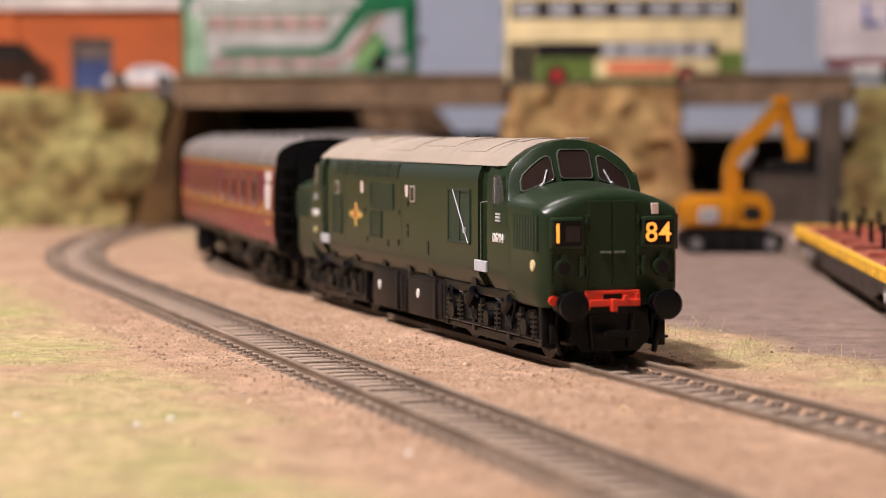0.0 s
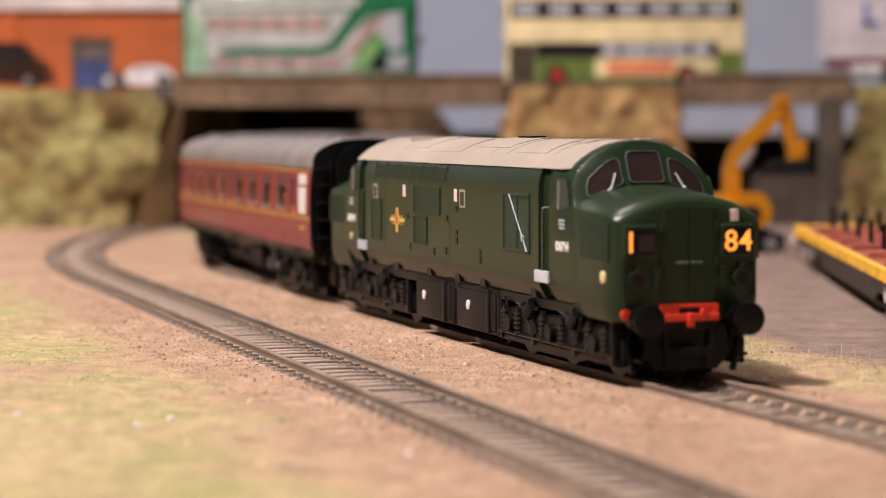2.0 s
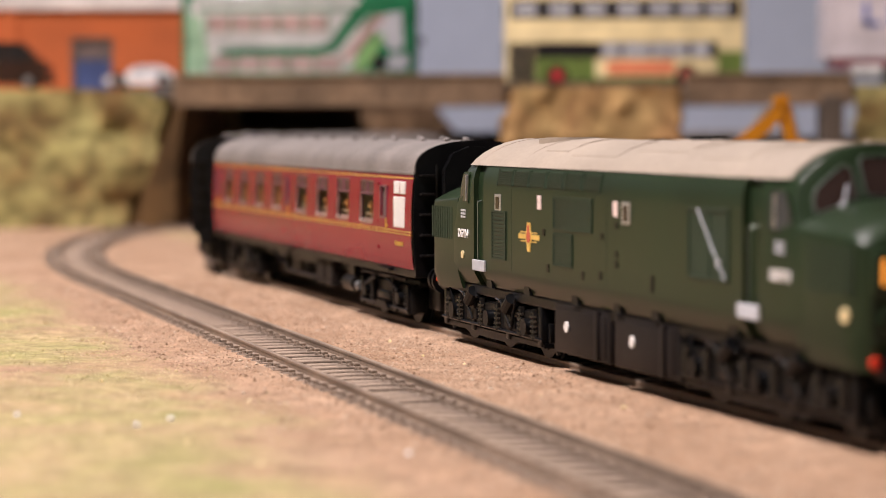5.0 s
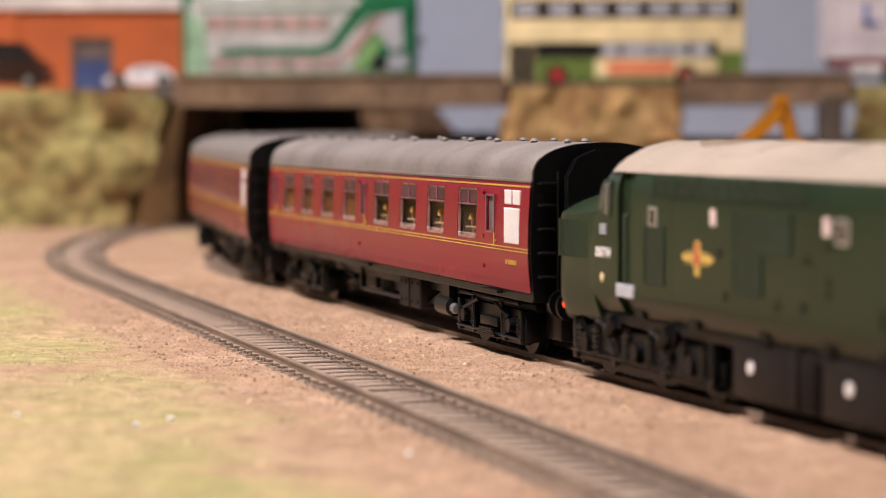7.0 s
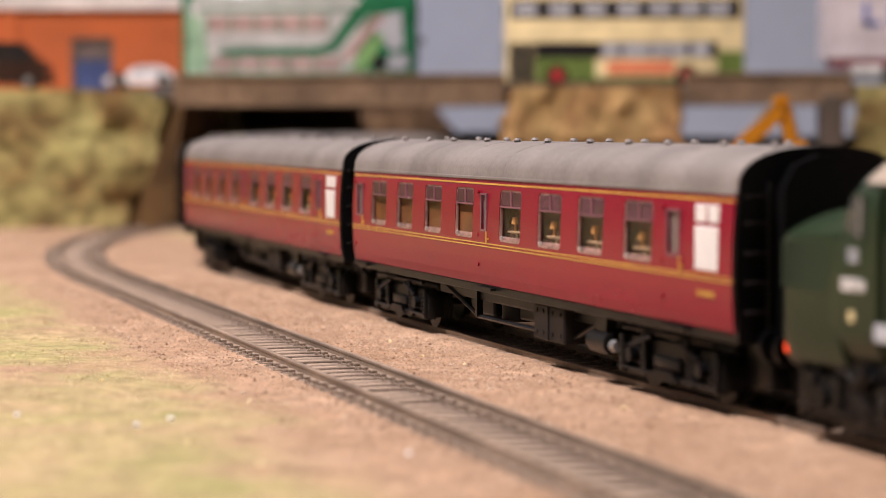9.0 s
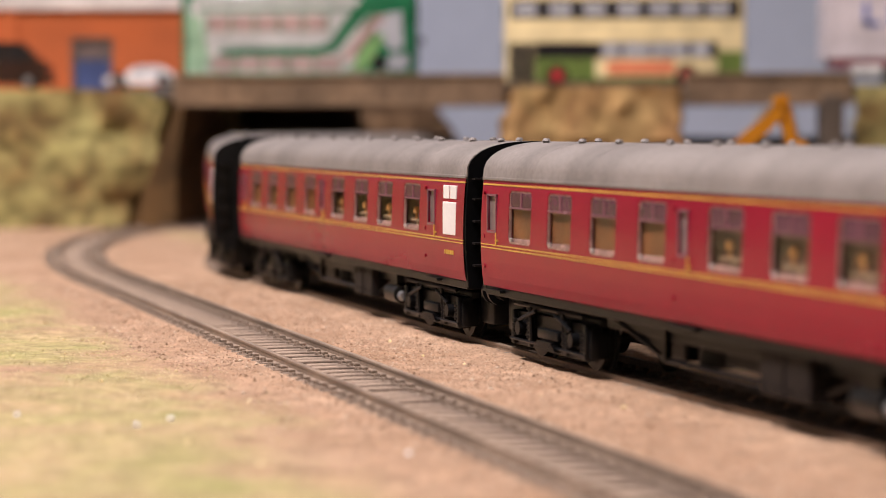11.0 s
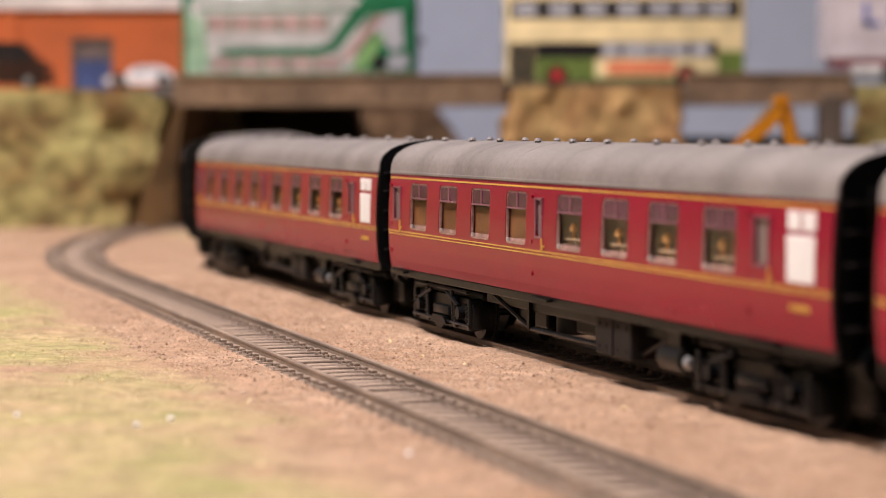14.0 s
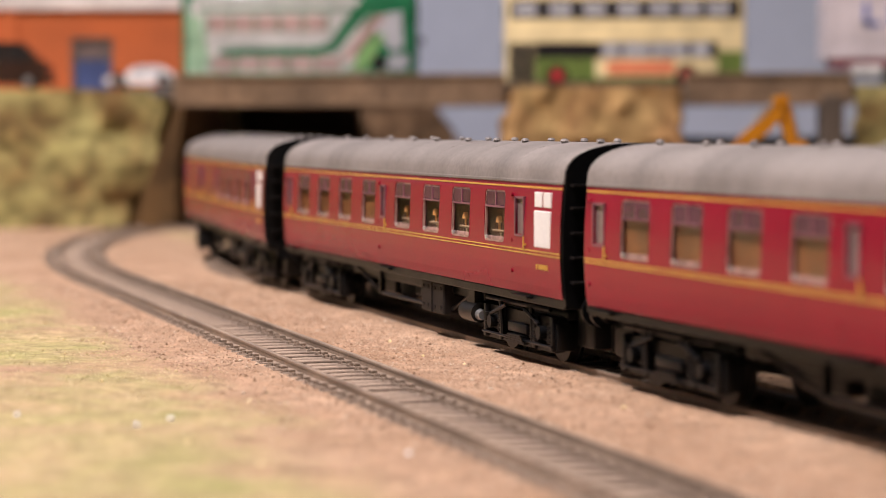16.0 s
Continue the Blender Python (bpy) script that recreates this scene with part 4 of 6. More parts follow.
        cr = quick("crest", lambda b: (tube(b, (-40.2, sy * 17.7, 28.9), (-40.2, sy * 17.95, 28.9), 2.0, 16), box(b, -47, -33.4, *q(17.7, 17.9), 28.3, 29.5, 0.05), box(b, -45.5, -35, *q(17.7, 17.9), 27.7, 27.95), box(b, -45.5, -35, *q(17.7, 17.9), 29.8, 30.05), prism(b, [(-41.9, 29.8), (-38.6, 29.8), (-39.3, 32.2), (-41.2, 32.2)], 1, *q(17.7, 17.92)), prism(b, [(-41.6, 28), (-41.2, 25.5), (-39.3, 25.5), (-38.9, 28)], 1, *q(17.7, 17.92))), M_CREST_Y, L, "yellow and red emblem")
        quick("crest_centre", lambda b: (tube(b, (-40.2, sy * 17.9, 28.9), (-40.2, sy * 18.02, 28.9), 1.4, 14), box(b, -41.0, -39.6, *q(17.9, 17.98), 29.9, 31.6)), M_CREST_R, cr)
        for x0, x1, dx in ((-29, 3.5, -20.1), (6.0, 39, 17.1)):
            tk = quick("fuel_tank", lambda b: (box(b, x0, x1, *q(6, 16.0), 3.4, 14.8, 0.8), box(b, x0 + 1.5, x1 - 1.5, *q(16.0, 16.35), 4.6, 13.6, 0.2), box(b, x0 + 26, x0 + 28, *q(16.0, 17.0), 4.0, 14.6, 0.2)), M_BROWN, L, "dark brown under floor tank", smooth=True)
            quick("gauge", lambda b: tube(b, (dx, sy * 16.2, 9.7), (dx, sy * 16.65, 9.7), 1.25, 16), M_WHITE, tk, "round white gauge", smooth=True)
    quick("tank_floor", lambda b: box(b, -30, 40, -6.2, 6.2, 5, 14.5, 0.4), M_BLACK, L)
    for x in (-74, 74):
        diesel_bogie(L, x, 0, 74)
    return L


def coach_bogie(parent, x, behind, half):
    bm = bmesh.new()
    for s in (-1, 1):
        y0, y1 = (11.8, 14.0) if s > 0 else (-14.0, -11.8)
        box(bm, -22, 22, *sorted((s * 11.0, s * 11.8)), 4.0, 11, 0.3)
        prism(bm, [(-23, 2.6), (23, 2.6), (20, 3.6), (-20, 3.6)], 1, *sorted((s * 12.6, s * 14.4)))
        for sx in (-23, -11.6, 11.6, 23):
            box(bm, sx - 0.9, sx + 0.9, *sorted((s * 12, s * 15.2)), 2.8, 10.8, 0.2)
        prism(bm, [(-25, 9.0), (-19, 9.0), (-12, 7.4), (12, 7.4), (19, 9.0), (25, 9.0), (25, 10.6), (-25, 10.6)], 1, y0, y1)
        for ax in (-17, 17):
            box(bm, ax - 2.3, ax + 2.3, *sorted((y0 + 0.2 * s, y1 + s * 1.4)), 4.8, 9.2, 0.4)
            tube(bm, (ax, s * 13, 6.9), (ax, s * 16.2, 6.9), 1.6, 12)
            for sx in (ax - 4.8, ax + 4.8):
                for k in range(4):
                    tube(bm, (sx, s * 14.2, 4.8 + k * 1.1), (sx, s * 14.2, 5.5 + k * 1.1), 1.4, 9)
        box(bm, -6.5, 6.5, *sorted((s * 13.2, s * 15.2)), 5.4, 7.8, 0.4)
        for k in range(4):
            box(bm, -7 + k * 0.8, 7 - k * 0.8, *sorted((s * 13.8, s * 16.0)), 3.2 + k * 0.5, 3.6 + k * 0.5)
        tube(bm, (-24, s * 15.2, 4.0), (24, s * 15.2, 4.0), 0.35, 6)
        for sx in (-10.5, 10.5):
            tube(bm, (sx, s * 15.0, 4.2), (sx, s * 15.4, 12.2), 0.5, 6)
            tube(bm, (sx * 0.6, s * 15.6, 11.6), (sx * 1.6, s * 15.8, 8.8), 0.45, 6)
        tube(bm, (-22, s * 14.9, 12.4), (22, s * 14.9, 12.4), 0.5, 6)
        for sx in (-24.5, 24.5):
            box(bm, sx - 0.6, sx + 0.6, *sorted((s * 10, s * 14.4)), 3.2, 9.5, 0.2)
    box(bm, -24, 24, -11.6, 11.6, 10.0, 12.2, 0.5)
    b = part("bogie", bm, M_BLACK, parent, "black four wheel coach bogie", smooth=True, at=mm(x, 0, 0))
    for ax in (-17, 17):
        wheelset(b, ax, 6.9)
    BOGIES.append((b, behind, x, half))
    return b


M_TABLE = material("table_tan", (0.42, 0.30, 0.19), 0.5, vary=0.1)
SIDE_PROFILE = [(15.8, 17.25), (18.0, 17.65), (22.0, 17.95), (27.0, 18.05), (32, 17.95), (36.0, 17.75), (39.5, 17.45), (41.6, 17.15)]


def side_y(z):
    return float(np.interp(z, [p[0] for p in SIDE_PROFILE], [p[1] for p in SIDE_PROFILE]))


WINDOWS = [(-110, -95.2), (-85, -70.6), (-59.8, -45.6), (-34.2, -20.2), (-0.8, 14.2), (25.4, 40.2), (50.2, 65.2), (76.4, 91.4)]
DOOR_LIGHTS = [(-124, -118.6), (-13.6, -10.0), (99.4, 104.8)]


def coach(k, label, brake=False):
    C = thing("passenger_coach", label, "railway coach", Matrix(), "coaches of the train")
    MOVERS.append((C, BEHIND[k], 92))
    wins = [w for w in WINDOWS if not (brake and w[0] < -30)]
    doors = DOOR_LIGHTS + ([(-70, -65), (-60, -55)] if brake else [])
    holes = [(a, b, 26.8, 39.2) for a, b in wins] + [(a, b, 29.4, 37.6) for a, b in doors]
    for sy in (-1, 1):
        # side wall of panels round the openings, following the side's curve
        bm = bmesh.new()
        xs = sorted({-129, 129, *[v for h in holes for v in h[:2]]})
        zs = [15.8, 18, 22, 26.8, 29.4, 32, 35, 37.6, 39.2, 41.6]
        grid = {}
        def vert(x, z, d):
            key = (x, z, d)
            if key not in grid:
                grid[key] = bm.verts.new((x, sy * (side_y(z) - d), z))
            return grid[key]
        for x0, x1 in zip(xs, xs[1:]):
            for z0, z1 in zip(zs, zs[1:]):
                if any(h[0] <= x0 and x1 <= h[1] and h[2] <= z0 and z1 <= h[3] for h in holes):
                    continue
                for d in (0.0, 1.1):
                    bm.faces.new((vert(x0, z0, d), vert(x1, z0, d), vert(x1, z1, d), vert(x0, z1, d)))
        for x0, x1, z0, z1 in holes:
            zz = [z for z in zs if z0 <= z <= z1]
            for a, b in zip(zz, zz[1:]):
                for x in (x0, x1):
                    bm.faces.new((vert(x, a, 0.0), vert(x, b, 0.0), vert(x, b, 1.1), vert(x, a, 1.1)))
            for z in (z0, z1):
                bm.faces.new((vert(x0, z, 0.0), vert(x1, z, 0.0), vert(x1, z, 1.1), vert(x0, z, 1.1)))
        bmesh.ops.remove_doubles(bm, verts=bm.verts[:], dist=0.001)
        wall = part("side_wall", bm, M_MAROON, C, "glossy maroon side with gold lining")
        def yq(a, c):
            return sorted((sy * a, sy * c))
        for x0, x1 in wins:
            pane = quick("window_pane", lambda b: box(b, x0, x1, *yq(17.1, 17.25), 26.8, 39.2), M_WINGLASS, wall, "clear window glazing")
            pane.visible_shadow = False
            def rounded(g, r=1.3):
                out = []
                for cx, cz, a0 in ((x1 - g - r, 39.2 - g - r, 0), (x0 + g + r, 39.2 - g - r, 90), (x0 + g + r, 26.8 + g + r, 180), (x1 - g - r, 26.8 + g + r, 270)):
                    out += [(cx + r * math.cos(radians(a0 + i * 30)), cz + r * math.sin(radians(a0 + i * 30))) for i in range(4)]
                return out

            def corners(b):
                # maroon fillets that round the opening's corners
                outer, inner = rounded(-0.15, 0.02), rounded(0.0)
                rows = [[(x, sy * (side_y(z) + d), z) for x, z in pts] for pts, d in ((outer, 0.05), (inner, 0.05), (inner, -0.85), (outer, -0.85))]
                loft(b, rows + rows[:1], cap=False)

            def lip(b):
                # clear glazing edge, paler than the glass
                rows = [[(x, sy * (side_y(z) + d), z) for x, z in rounded(g, 1.2)] for g, d in ((0.02, -0.12), (0.45, -0.12), (0.45, -0.7), (0.02, -0.7))]
                loft(b, rows + rows[:1], cap=False)
                box(b, x0 + 0.4, x1 - 0.4, *yq(16.9, 17.35), 26.9, 28.1, 0.2)
            quick("window_frame", corners, M_MAROON, wall, smooth=True)
            quick("glazing_lip", lip, M_LIP, wall, "pale glazing edge", smooth=True)
            xm = (x0 + x1) / 2
            quick("window_ventilator", lambda b: [box(b, p, q_, *yq(17.2, 17.42), 35.5, 38.8, 0.1) for p, q_ in ((x0 + 0.5, xm - 0.4), (xm + 0.4, x1 - 0.5))], M_VENT, wall, "sliding ventilator with a purple reflection painted in")
            quick("ventilator_bar", lambda b: (box(b, x0 + 0.3, x1 - 0.3, *yq(17.2, 17.8), 35.0, 35.45), box(b, xm - 0.4, xm + 0.4, *yq(17.2, 17.6), 35.4, 39.0)), M_TRIM, wall)
            # silver block added as the glint in the lower corner
            quick("corner_glint", lambda b: box(b, x0 + 0.35, x0 + 1.5, *yq(17.3, 17.95), 27.1, 28.1, 0.15), M_SILVER, wall, "silver block in place of a window corner glint")
        for x0, x1 in doors:
            quick("door_pane", lambda b: box(b, x0, x1, *yq(17.1, 17.4), 29.4, 37.6), M_HAZE, wall)
            quick("door_window_frame", lambda b: (box(b, x0 - 0.5, x0, *yq(17.3, 18.15), 29.0, 38.0), box(b, x1, x1 + 0.5, *yq(17.3, 18.15), 29.0, 38.0), box(b, x0 - 0.5, x1 + 0.5, *yq(17.3, 18.15), 28.8, 29.3), box(b, x0 - 0.5, x1 + 0.5, *yq(17.3, 18.0), 37.6, 38.1)), M_TRIM, wall)
            quick("door_handle", lambda b: (tube(b, (x1 + 1.4, sy * 18.5, 26.0), (x1 + 1.4, sy * 18.5, 29.0), 0.18, 6), box(b, x1 + 0.7, x1 + 2.0, *yq(18.0, 18.4), 26.9, 27.3)), M_GOLD, wall, "brass door handle")
            quick("door_hinge", lambda b: [tube(b, (x0 - 2.6, sy * 17.4, z), (x0 - 2.6, sy * 18.25, z), 0.5, 10) for z in (20.6, 27.9, 38.4)], M_MAROON, wall, smooth=True)
        lav = quick("toilet_window", lambda b: (box(b, 112.2, 122.8, *yq(17.0, 18.1), 26.8, 35.2, 0.2), box(b, 112.2, 116.9, *yq(17.0, 17.9), 36.0, 39.4, 0.15), box(b, 118.0, 122.8, *yq(17.0, 17.9), 36.0, 39.4, 0.15)), M_WHITE, wall, "white frosted toilet window")
        for z, hgt, lb in ((40.2, 0.4, "gold lining"), (25.8, 0.26, "gold waist line"), (25.05, 0.26, "gold waist line")):
            quick("lining", lambda b: box(b, -128.9, 128.9, *yq(side_y(z) - 0.3, side_y(z) + 0.09), z, z + hgt), M_GOLD, wall, lb)
        quick("number_bars", lambda b: [box(b, x, x + w, *yq(17.6, 18.12), 21.9, 23.0) for x, w in ((113.6, 0.8), (115.2, 1.1), (116.8, 1.1), (118.4, 1.1), (120.0, 1.1))], M_GOLD, wall, "small gold painted number")
        quick("gutter", lambda b: box(b, -129.2, 129.2, *yq(16.9, 17.5), 41.4, 42.1, 0.1), M_CROOF, wall)
        for x in (-121, -12, 102):
            quick("step_board", lambda b: box(b, x - 6, x + 6, *yq(16.4, 18.3), 14.6, 15.2), M_BLACK, wall)
    # roof
    bm = bmesh.new()
    n = 18
    def rr(x, k=1.0):
        return [(x, 17.3 * k * math.copysign(abs(math.cos(math.pi * (1 - i / n))) ** 0.92, math.cos(math.pi * (1 - i / n))), 41.7 + 8.9 * k * math.sin(math.pi * i / n) ** 0.72) for i in range(n + 1)]
    loft(bm, [rr(x) for x in (-129.4, -90, -45, 0, 45, 90, 129.4)])
    roof = part("roof", bm, M_CROOF, C, "dusty grey curved roof", smooth=True)
    for x in (-96, -64, -32, 0, 32, 64, 96):
        quick("roof_seam", lambda b: loft(b, [[(xx, yy * 1.001, 41.72 + (zz - 41.72) * 1.004) for _, yy, zz in rr(0)] for xx in (x - 0.3, x + 0.3)]), M_CROOF, roof)
    for i in range(21):
        x = -120 + i * 12 + (1.5, -2.0, 0.5)[i % 3]
        y = (-5.0, 5.0)[i % 2]
        z = 50.1
        quick("roof_vent", lambda b: (tube(b, (x, y, z - 0.4), (x, y, z + 0.7), 0.8, 10), tube(b, (x, y, z + 0.7), (x, y, z + 1.3), 1.1, 10, 0.6)), M_CROOF, roof, smooth=True)
    # floor, ends, underframe
    quick("floor_pan", lambda b: box(b, -128.5, 128.5, -16.2, 16.2, 16.0, 17.2), M_INNER, C)
    quick("underframe", lambda b: (box(b, -128.8, 128.8, -16.9, 16.9, 13.6, 15.75, 0.3), box(b, -62, 62, -13.0, -9, 10.6, 13.6, 0.5), box(b, -62, 62, 9, 13.0, 10.6, 13.6, 0.5)), M_BLACK, C, "black underframe")
    for sy in (-1, 1):
        quick("battery_box", lambda b: (box(b, 16.6, 36.2, *sorted((sy * 6, sy * 15.6)), 5.2, 13.5, 0.5), box(b, 25.9, 26.7, *sorted((sy * 15.5, sy * 15.9)), 5.4, 13.2), [tube(b, (x, sy * 15.5, z), (x, sy * 15.85, z), 0.5, 8) for x in (19, 23, 29, 34) for z in (7, 12)]), M_BROWN, C, "dark brown battery box")
    # underfloor gear, with boxes added to keep the gap between bogies dark
    quick("floor_keel", lambda b: (box(b, -60, 60, -5.2, 5.2, 7.4, 13.8, 0.5), box(b, -48, -30, -9, 9, 6.2, 13.6, 0.6), box(b, -14, 8, -8, 8, 6.8, 13.6, 0.6), box(b, 42, 56, -8, 8, 6.4, 13.6, 0.6)), M_BLACK, C, "dark underfloor gear filled out to close the bright gap")
    for sy in (-1, 1):
        quick("truss_rod", lambda b: (tube(b, (-58, sy * 13, 13.4), (-30, sy * 13, 6.6), 0.6, 6), tube(b, (-30, sy * 13, 6.6), (16, sy * 13, 6.6), 0.6, 6), tube(b, (36, sy * 13, 6.6), (58, sy * 13, 13.4), 0.6, 6), box(b, -31, -29.4, *sorted((sy * 12.2, sy * 13.8)), 6.4, 13.6)), M_BLACK, C, "thin black truss rod", smooth=True)
    quick("dynamo_cap", lambda b: tube(b, (62.4, -14.2, 7.4), (64.6, -14.2, 7.4), 1.5, 14, 1.2), M_SILVER, C, "bright metal dynamo end", smooth=True)
    quick("dynamo", lambda b: (tube(b, (52, -14.2, 7.8), (62.4, -14.2, 7.8), 2.5, 14), box(b, 54, 60, -15, -9, 9.6, 13.6)), M_TYRE, C, "round metal dynamo", smooth=True)
    quick("vacuum_cylinder", lambda b: (tube(b, (-20, -6, 6), (-20, -6, 13), 4.2, 16), tube(b, (-6, 7, 6), (-6, 7, 13), 4.2, 16)), M_BLACK, C, smooth=True)
    for e in (-1, 1):
        def endf(b):
            pts = [(y, z) for y, z in ([(-17.2, 14.2), (-18.0, 24), (-17.9, 32), (-17.2, 41.5)] + [(yy, zz) for _, yy, zz in rr(0)][1:-1] + [(17.2, 41.5), (17.9, 32), (18.0, 24), (17.2, 14.2)])]
            loft(b, [[(e * 128.2, y * 0.985, z) for y, z in pts], [(e * 130.0, y * 0.985, z) for y, z in pts]])
        end = quick("coach_end", endf, M_BLACK, C, "black coach end with steps")
        def gang(b):
            poly = [(-9.6, 15.5), (-9.6, 42), (-7.5, 46), (-3.5, 47.6), (3.5, 47.6), (7.5, 46), (9.6, 42), (9.6, 15.5)]
            loft(b, [[(e * x, y * k, 31 + (z - 31) * k) for y, z in poly] for x, k in ((129.8, 0.98), (131.4, 0.97), (131.7, 1.05), (132.3, 1.05), (132.6, 0.97), (134.0, 0.97), (134.2, 1.08), (135.2, 1.08))])
        quick("gangway", gang, M_BLACK, end, "black folding corridor connection")
        for y in (-14, 14):
            for z in (19.5, 25, 30.5, 36, 41):
                quick("end_step", lambda b: box(b, *sorted((e * 129.9, e * 132.2)), y - 2.0, y + 2.0, z, z + 0.5), M_BROWN, end)
            quick("end_pipe", lambda b: tube(b, (e * 130.6, y * 0.8, 15), (e * 130.6, y * 0.8, 44), 0.4, 6), M_BLACK, end)
        for sy in (-1, 1):
            quick("buffer", lambda b: (tube(b, (e * 129.5, sy * 11.4, 13.6), (e * 133.0, sy * 11.4, 13.6), 1.9, 14), tube(b, (e * 133.0, sy * 11.4, 13.6), (e * 134.2, sy * 11.4, 13.6), 3.3, 20)), M_BLACK, end, smooth=True)
        quick("drawgear", lambda b: (box(b, *sorted((e * 120, e * 130.5)), -10.5, 10.5, 4.6, 13.8, 0.6), tube(b, (e * 131.2, -6, 4.0), (e * 131.2, -6, 14), 0.7, 8), tube(b, (e * 131.2, 6, 4.0), (e * 131.2, 6, 14), 0.7, 8)), M_BLACK, end, "black drawgear and brake pipes", smooth=True)
        quick("coupling", lambda b: box(b, *sorted((e * 124, e * 136.0)), -1.2, 1.2, 6.4, 7.6, 0.2), M_BLACK, end)
    # inside
    first = None
    bays = [x for x in (-116, -90, -64.8, -40, -17, 4, 20, 45, 70, 94) if not (brake and x < -30)]
    for x in bays:
        for sy in (1,):
            for d in (-1, 1):
                if first is None:
                    bm = bmesh.new()
                    box(bm, -3.2, 3.2, -6.0, 6.0, 17.2, 22.6, 0.6); box(bm, -3.4, -1.4, -6.0, 6.0, 22, 31.5, 0.6)
                    first = part("seat", bm, M_SEAT, C, "brown seat", at=mm(x - 4.2, 9.6, 0, 0, 0, 180))
                    continue
                s = new("seat", first.data); s.parent = C
                s.matrix_basis = mm(x + d * 4.2, sy * 9.6, 0, 0, 0, 0 if d > 0 else 180)
    quick("corridor_wall", lambda b: box(b, -113.4, -18.2, -16.7, -16.2, 17.2, 40.6), M_PANEL, C, "brown corridor panelling")
    quick("corridor_wall", lambda b: box(b, -5.8, 94.8, -15.2, -14.6, 17.2, 40.6), M_PANELDARK, C, "dark brown panelling")
    for x in (7, 33, 58, 84):
        quick("table", lambda b: (box(b, x - 5.6, x + 5.6, -16.6, -15.3, 29.0, 29.5, 0.2), box(b, x - 5.6, x + 5.6, -16.4, -15.4, 27.2, 27.6, 0.1), tube(b, (x, -16.0, 17.2), (x, -16.0, 29), 0.5, 8)), M_TABLE, C, "pale table top")
        quick("table_lamp", lambda b: (tube(b, (x - 2.6, -15.7, 29.4), (x - 2.6, -15.7, 31.6), 0.3, 8), tube(b, (x - 2.6, -15.7, 31.2), (x - 2.6, -15.7, 32.8), 1.0, 10, 0.6)), M_WOOD, C, "small brown table lamp", smooth=True)
    for x in (-114, -17.5, -6.5, 95.5, 109):
        quick("partition", lambda b: (box(b, x - 0.5, x + 0.5, -16.4, -4, 17.2, 41), box(b, x - 0.5, x + 0.5, 4, 16.4, 17.2, 41)), M_WOOD, C, "varnished wooden partition")
    for x in (-92, 92):
        coach_bogie(C, x, BEHIND[k], 92)
    return C


locomotive()
coach(1, "maroon passenger coach with grey roof coupled to the locomotive")
coach(2, "maroon passenger coach with grey roof in mid train")
coach(3, "maroon passenger coach with grey roof behind its twin")
coach(4, "maroon brake coach with few windows at the train's rear", brake=True)


# ---------------------------------------------------------------- yard
M_DECAL = material("pale_label", (0.55, 0.54, 0.52), 0.5, vary=0.1, bump=0)
M_STEELGREY = material("ram_steel", (0.35, 0.35, 0.36), 0.35, metal=0.7, vary=0.1)


def beam(bm, pts, w0, w1, y0, y1):
    """A tapering box beam along points in the x-z plane."""
    n = len(pts)
    up, low = [], []
    for i, p in enumerate(pts):
        a, b = Vector(pts[max(0, i - 1)]), Vector(pts[min(n - 1, i + 1)])
        d = (b - a).normalized(); nn = Vector((-d.y, d.x)); w = (w0 + (w1 - w0) * i / (n - 1)) / 2
        up.append(Vector(p) + nn * w); low.append(Vector(p) - nn * w)
    loft(bm, [[(u.x, y0, u.y), (u.x, y1, u.y), (l.x, y1, l.y), (l.x, y0, l.y)] for u, l in zip(up, low)])


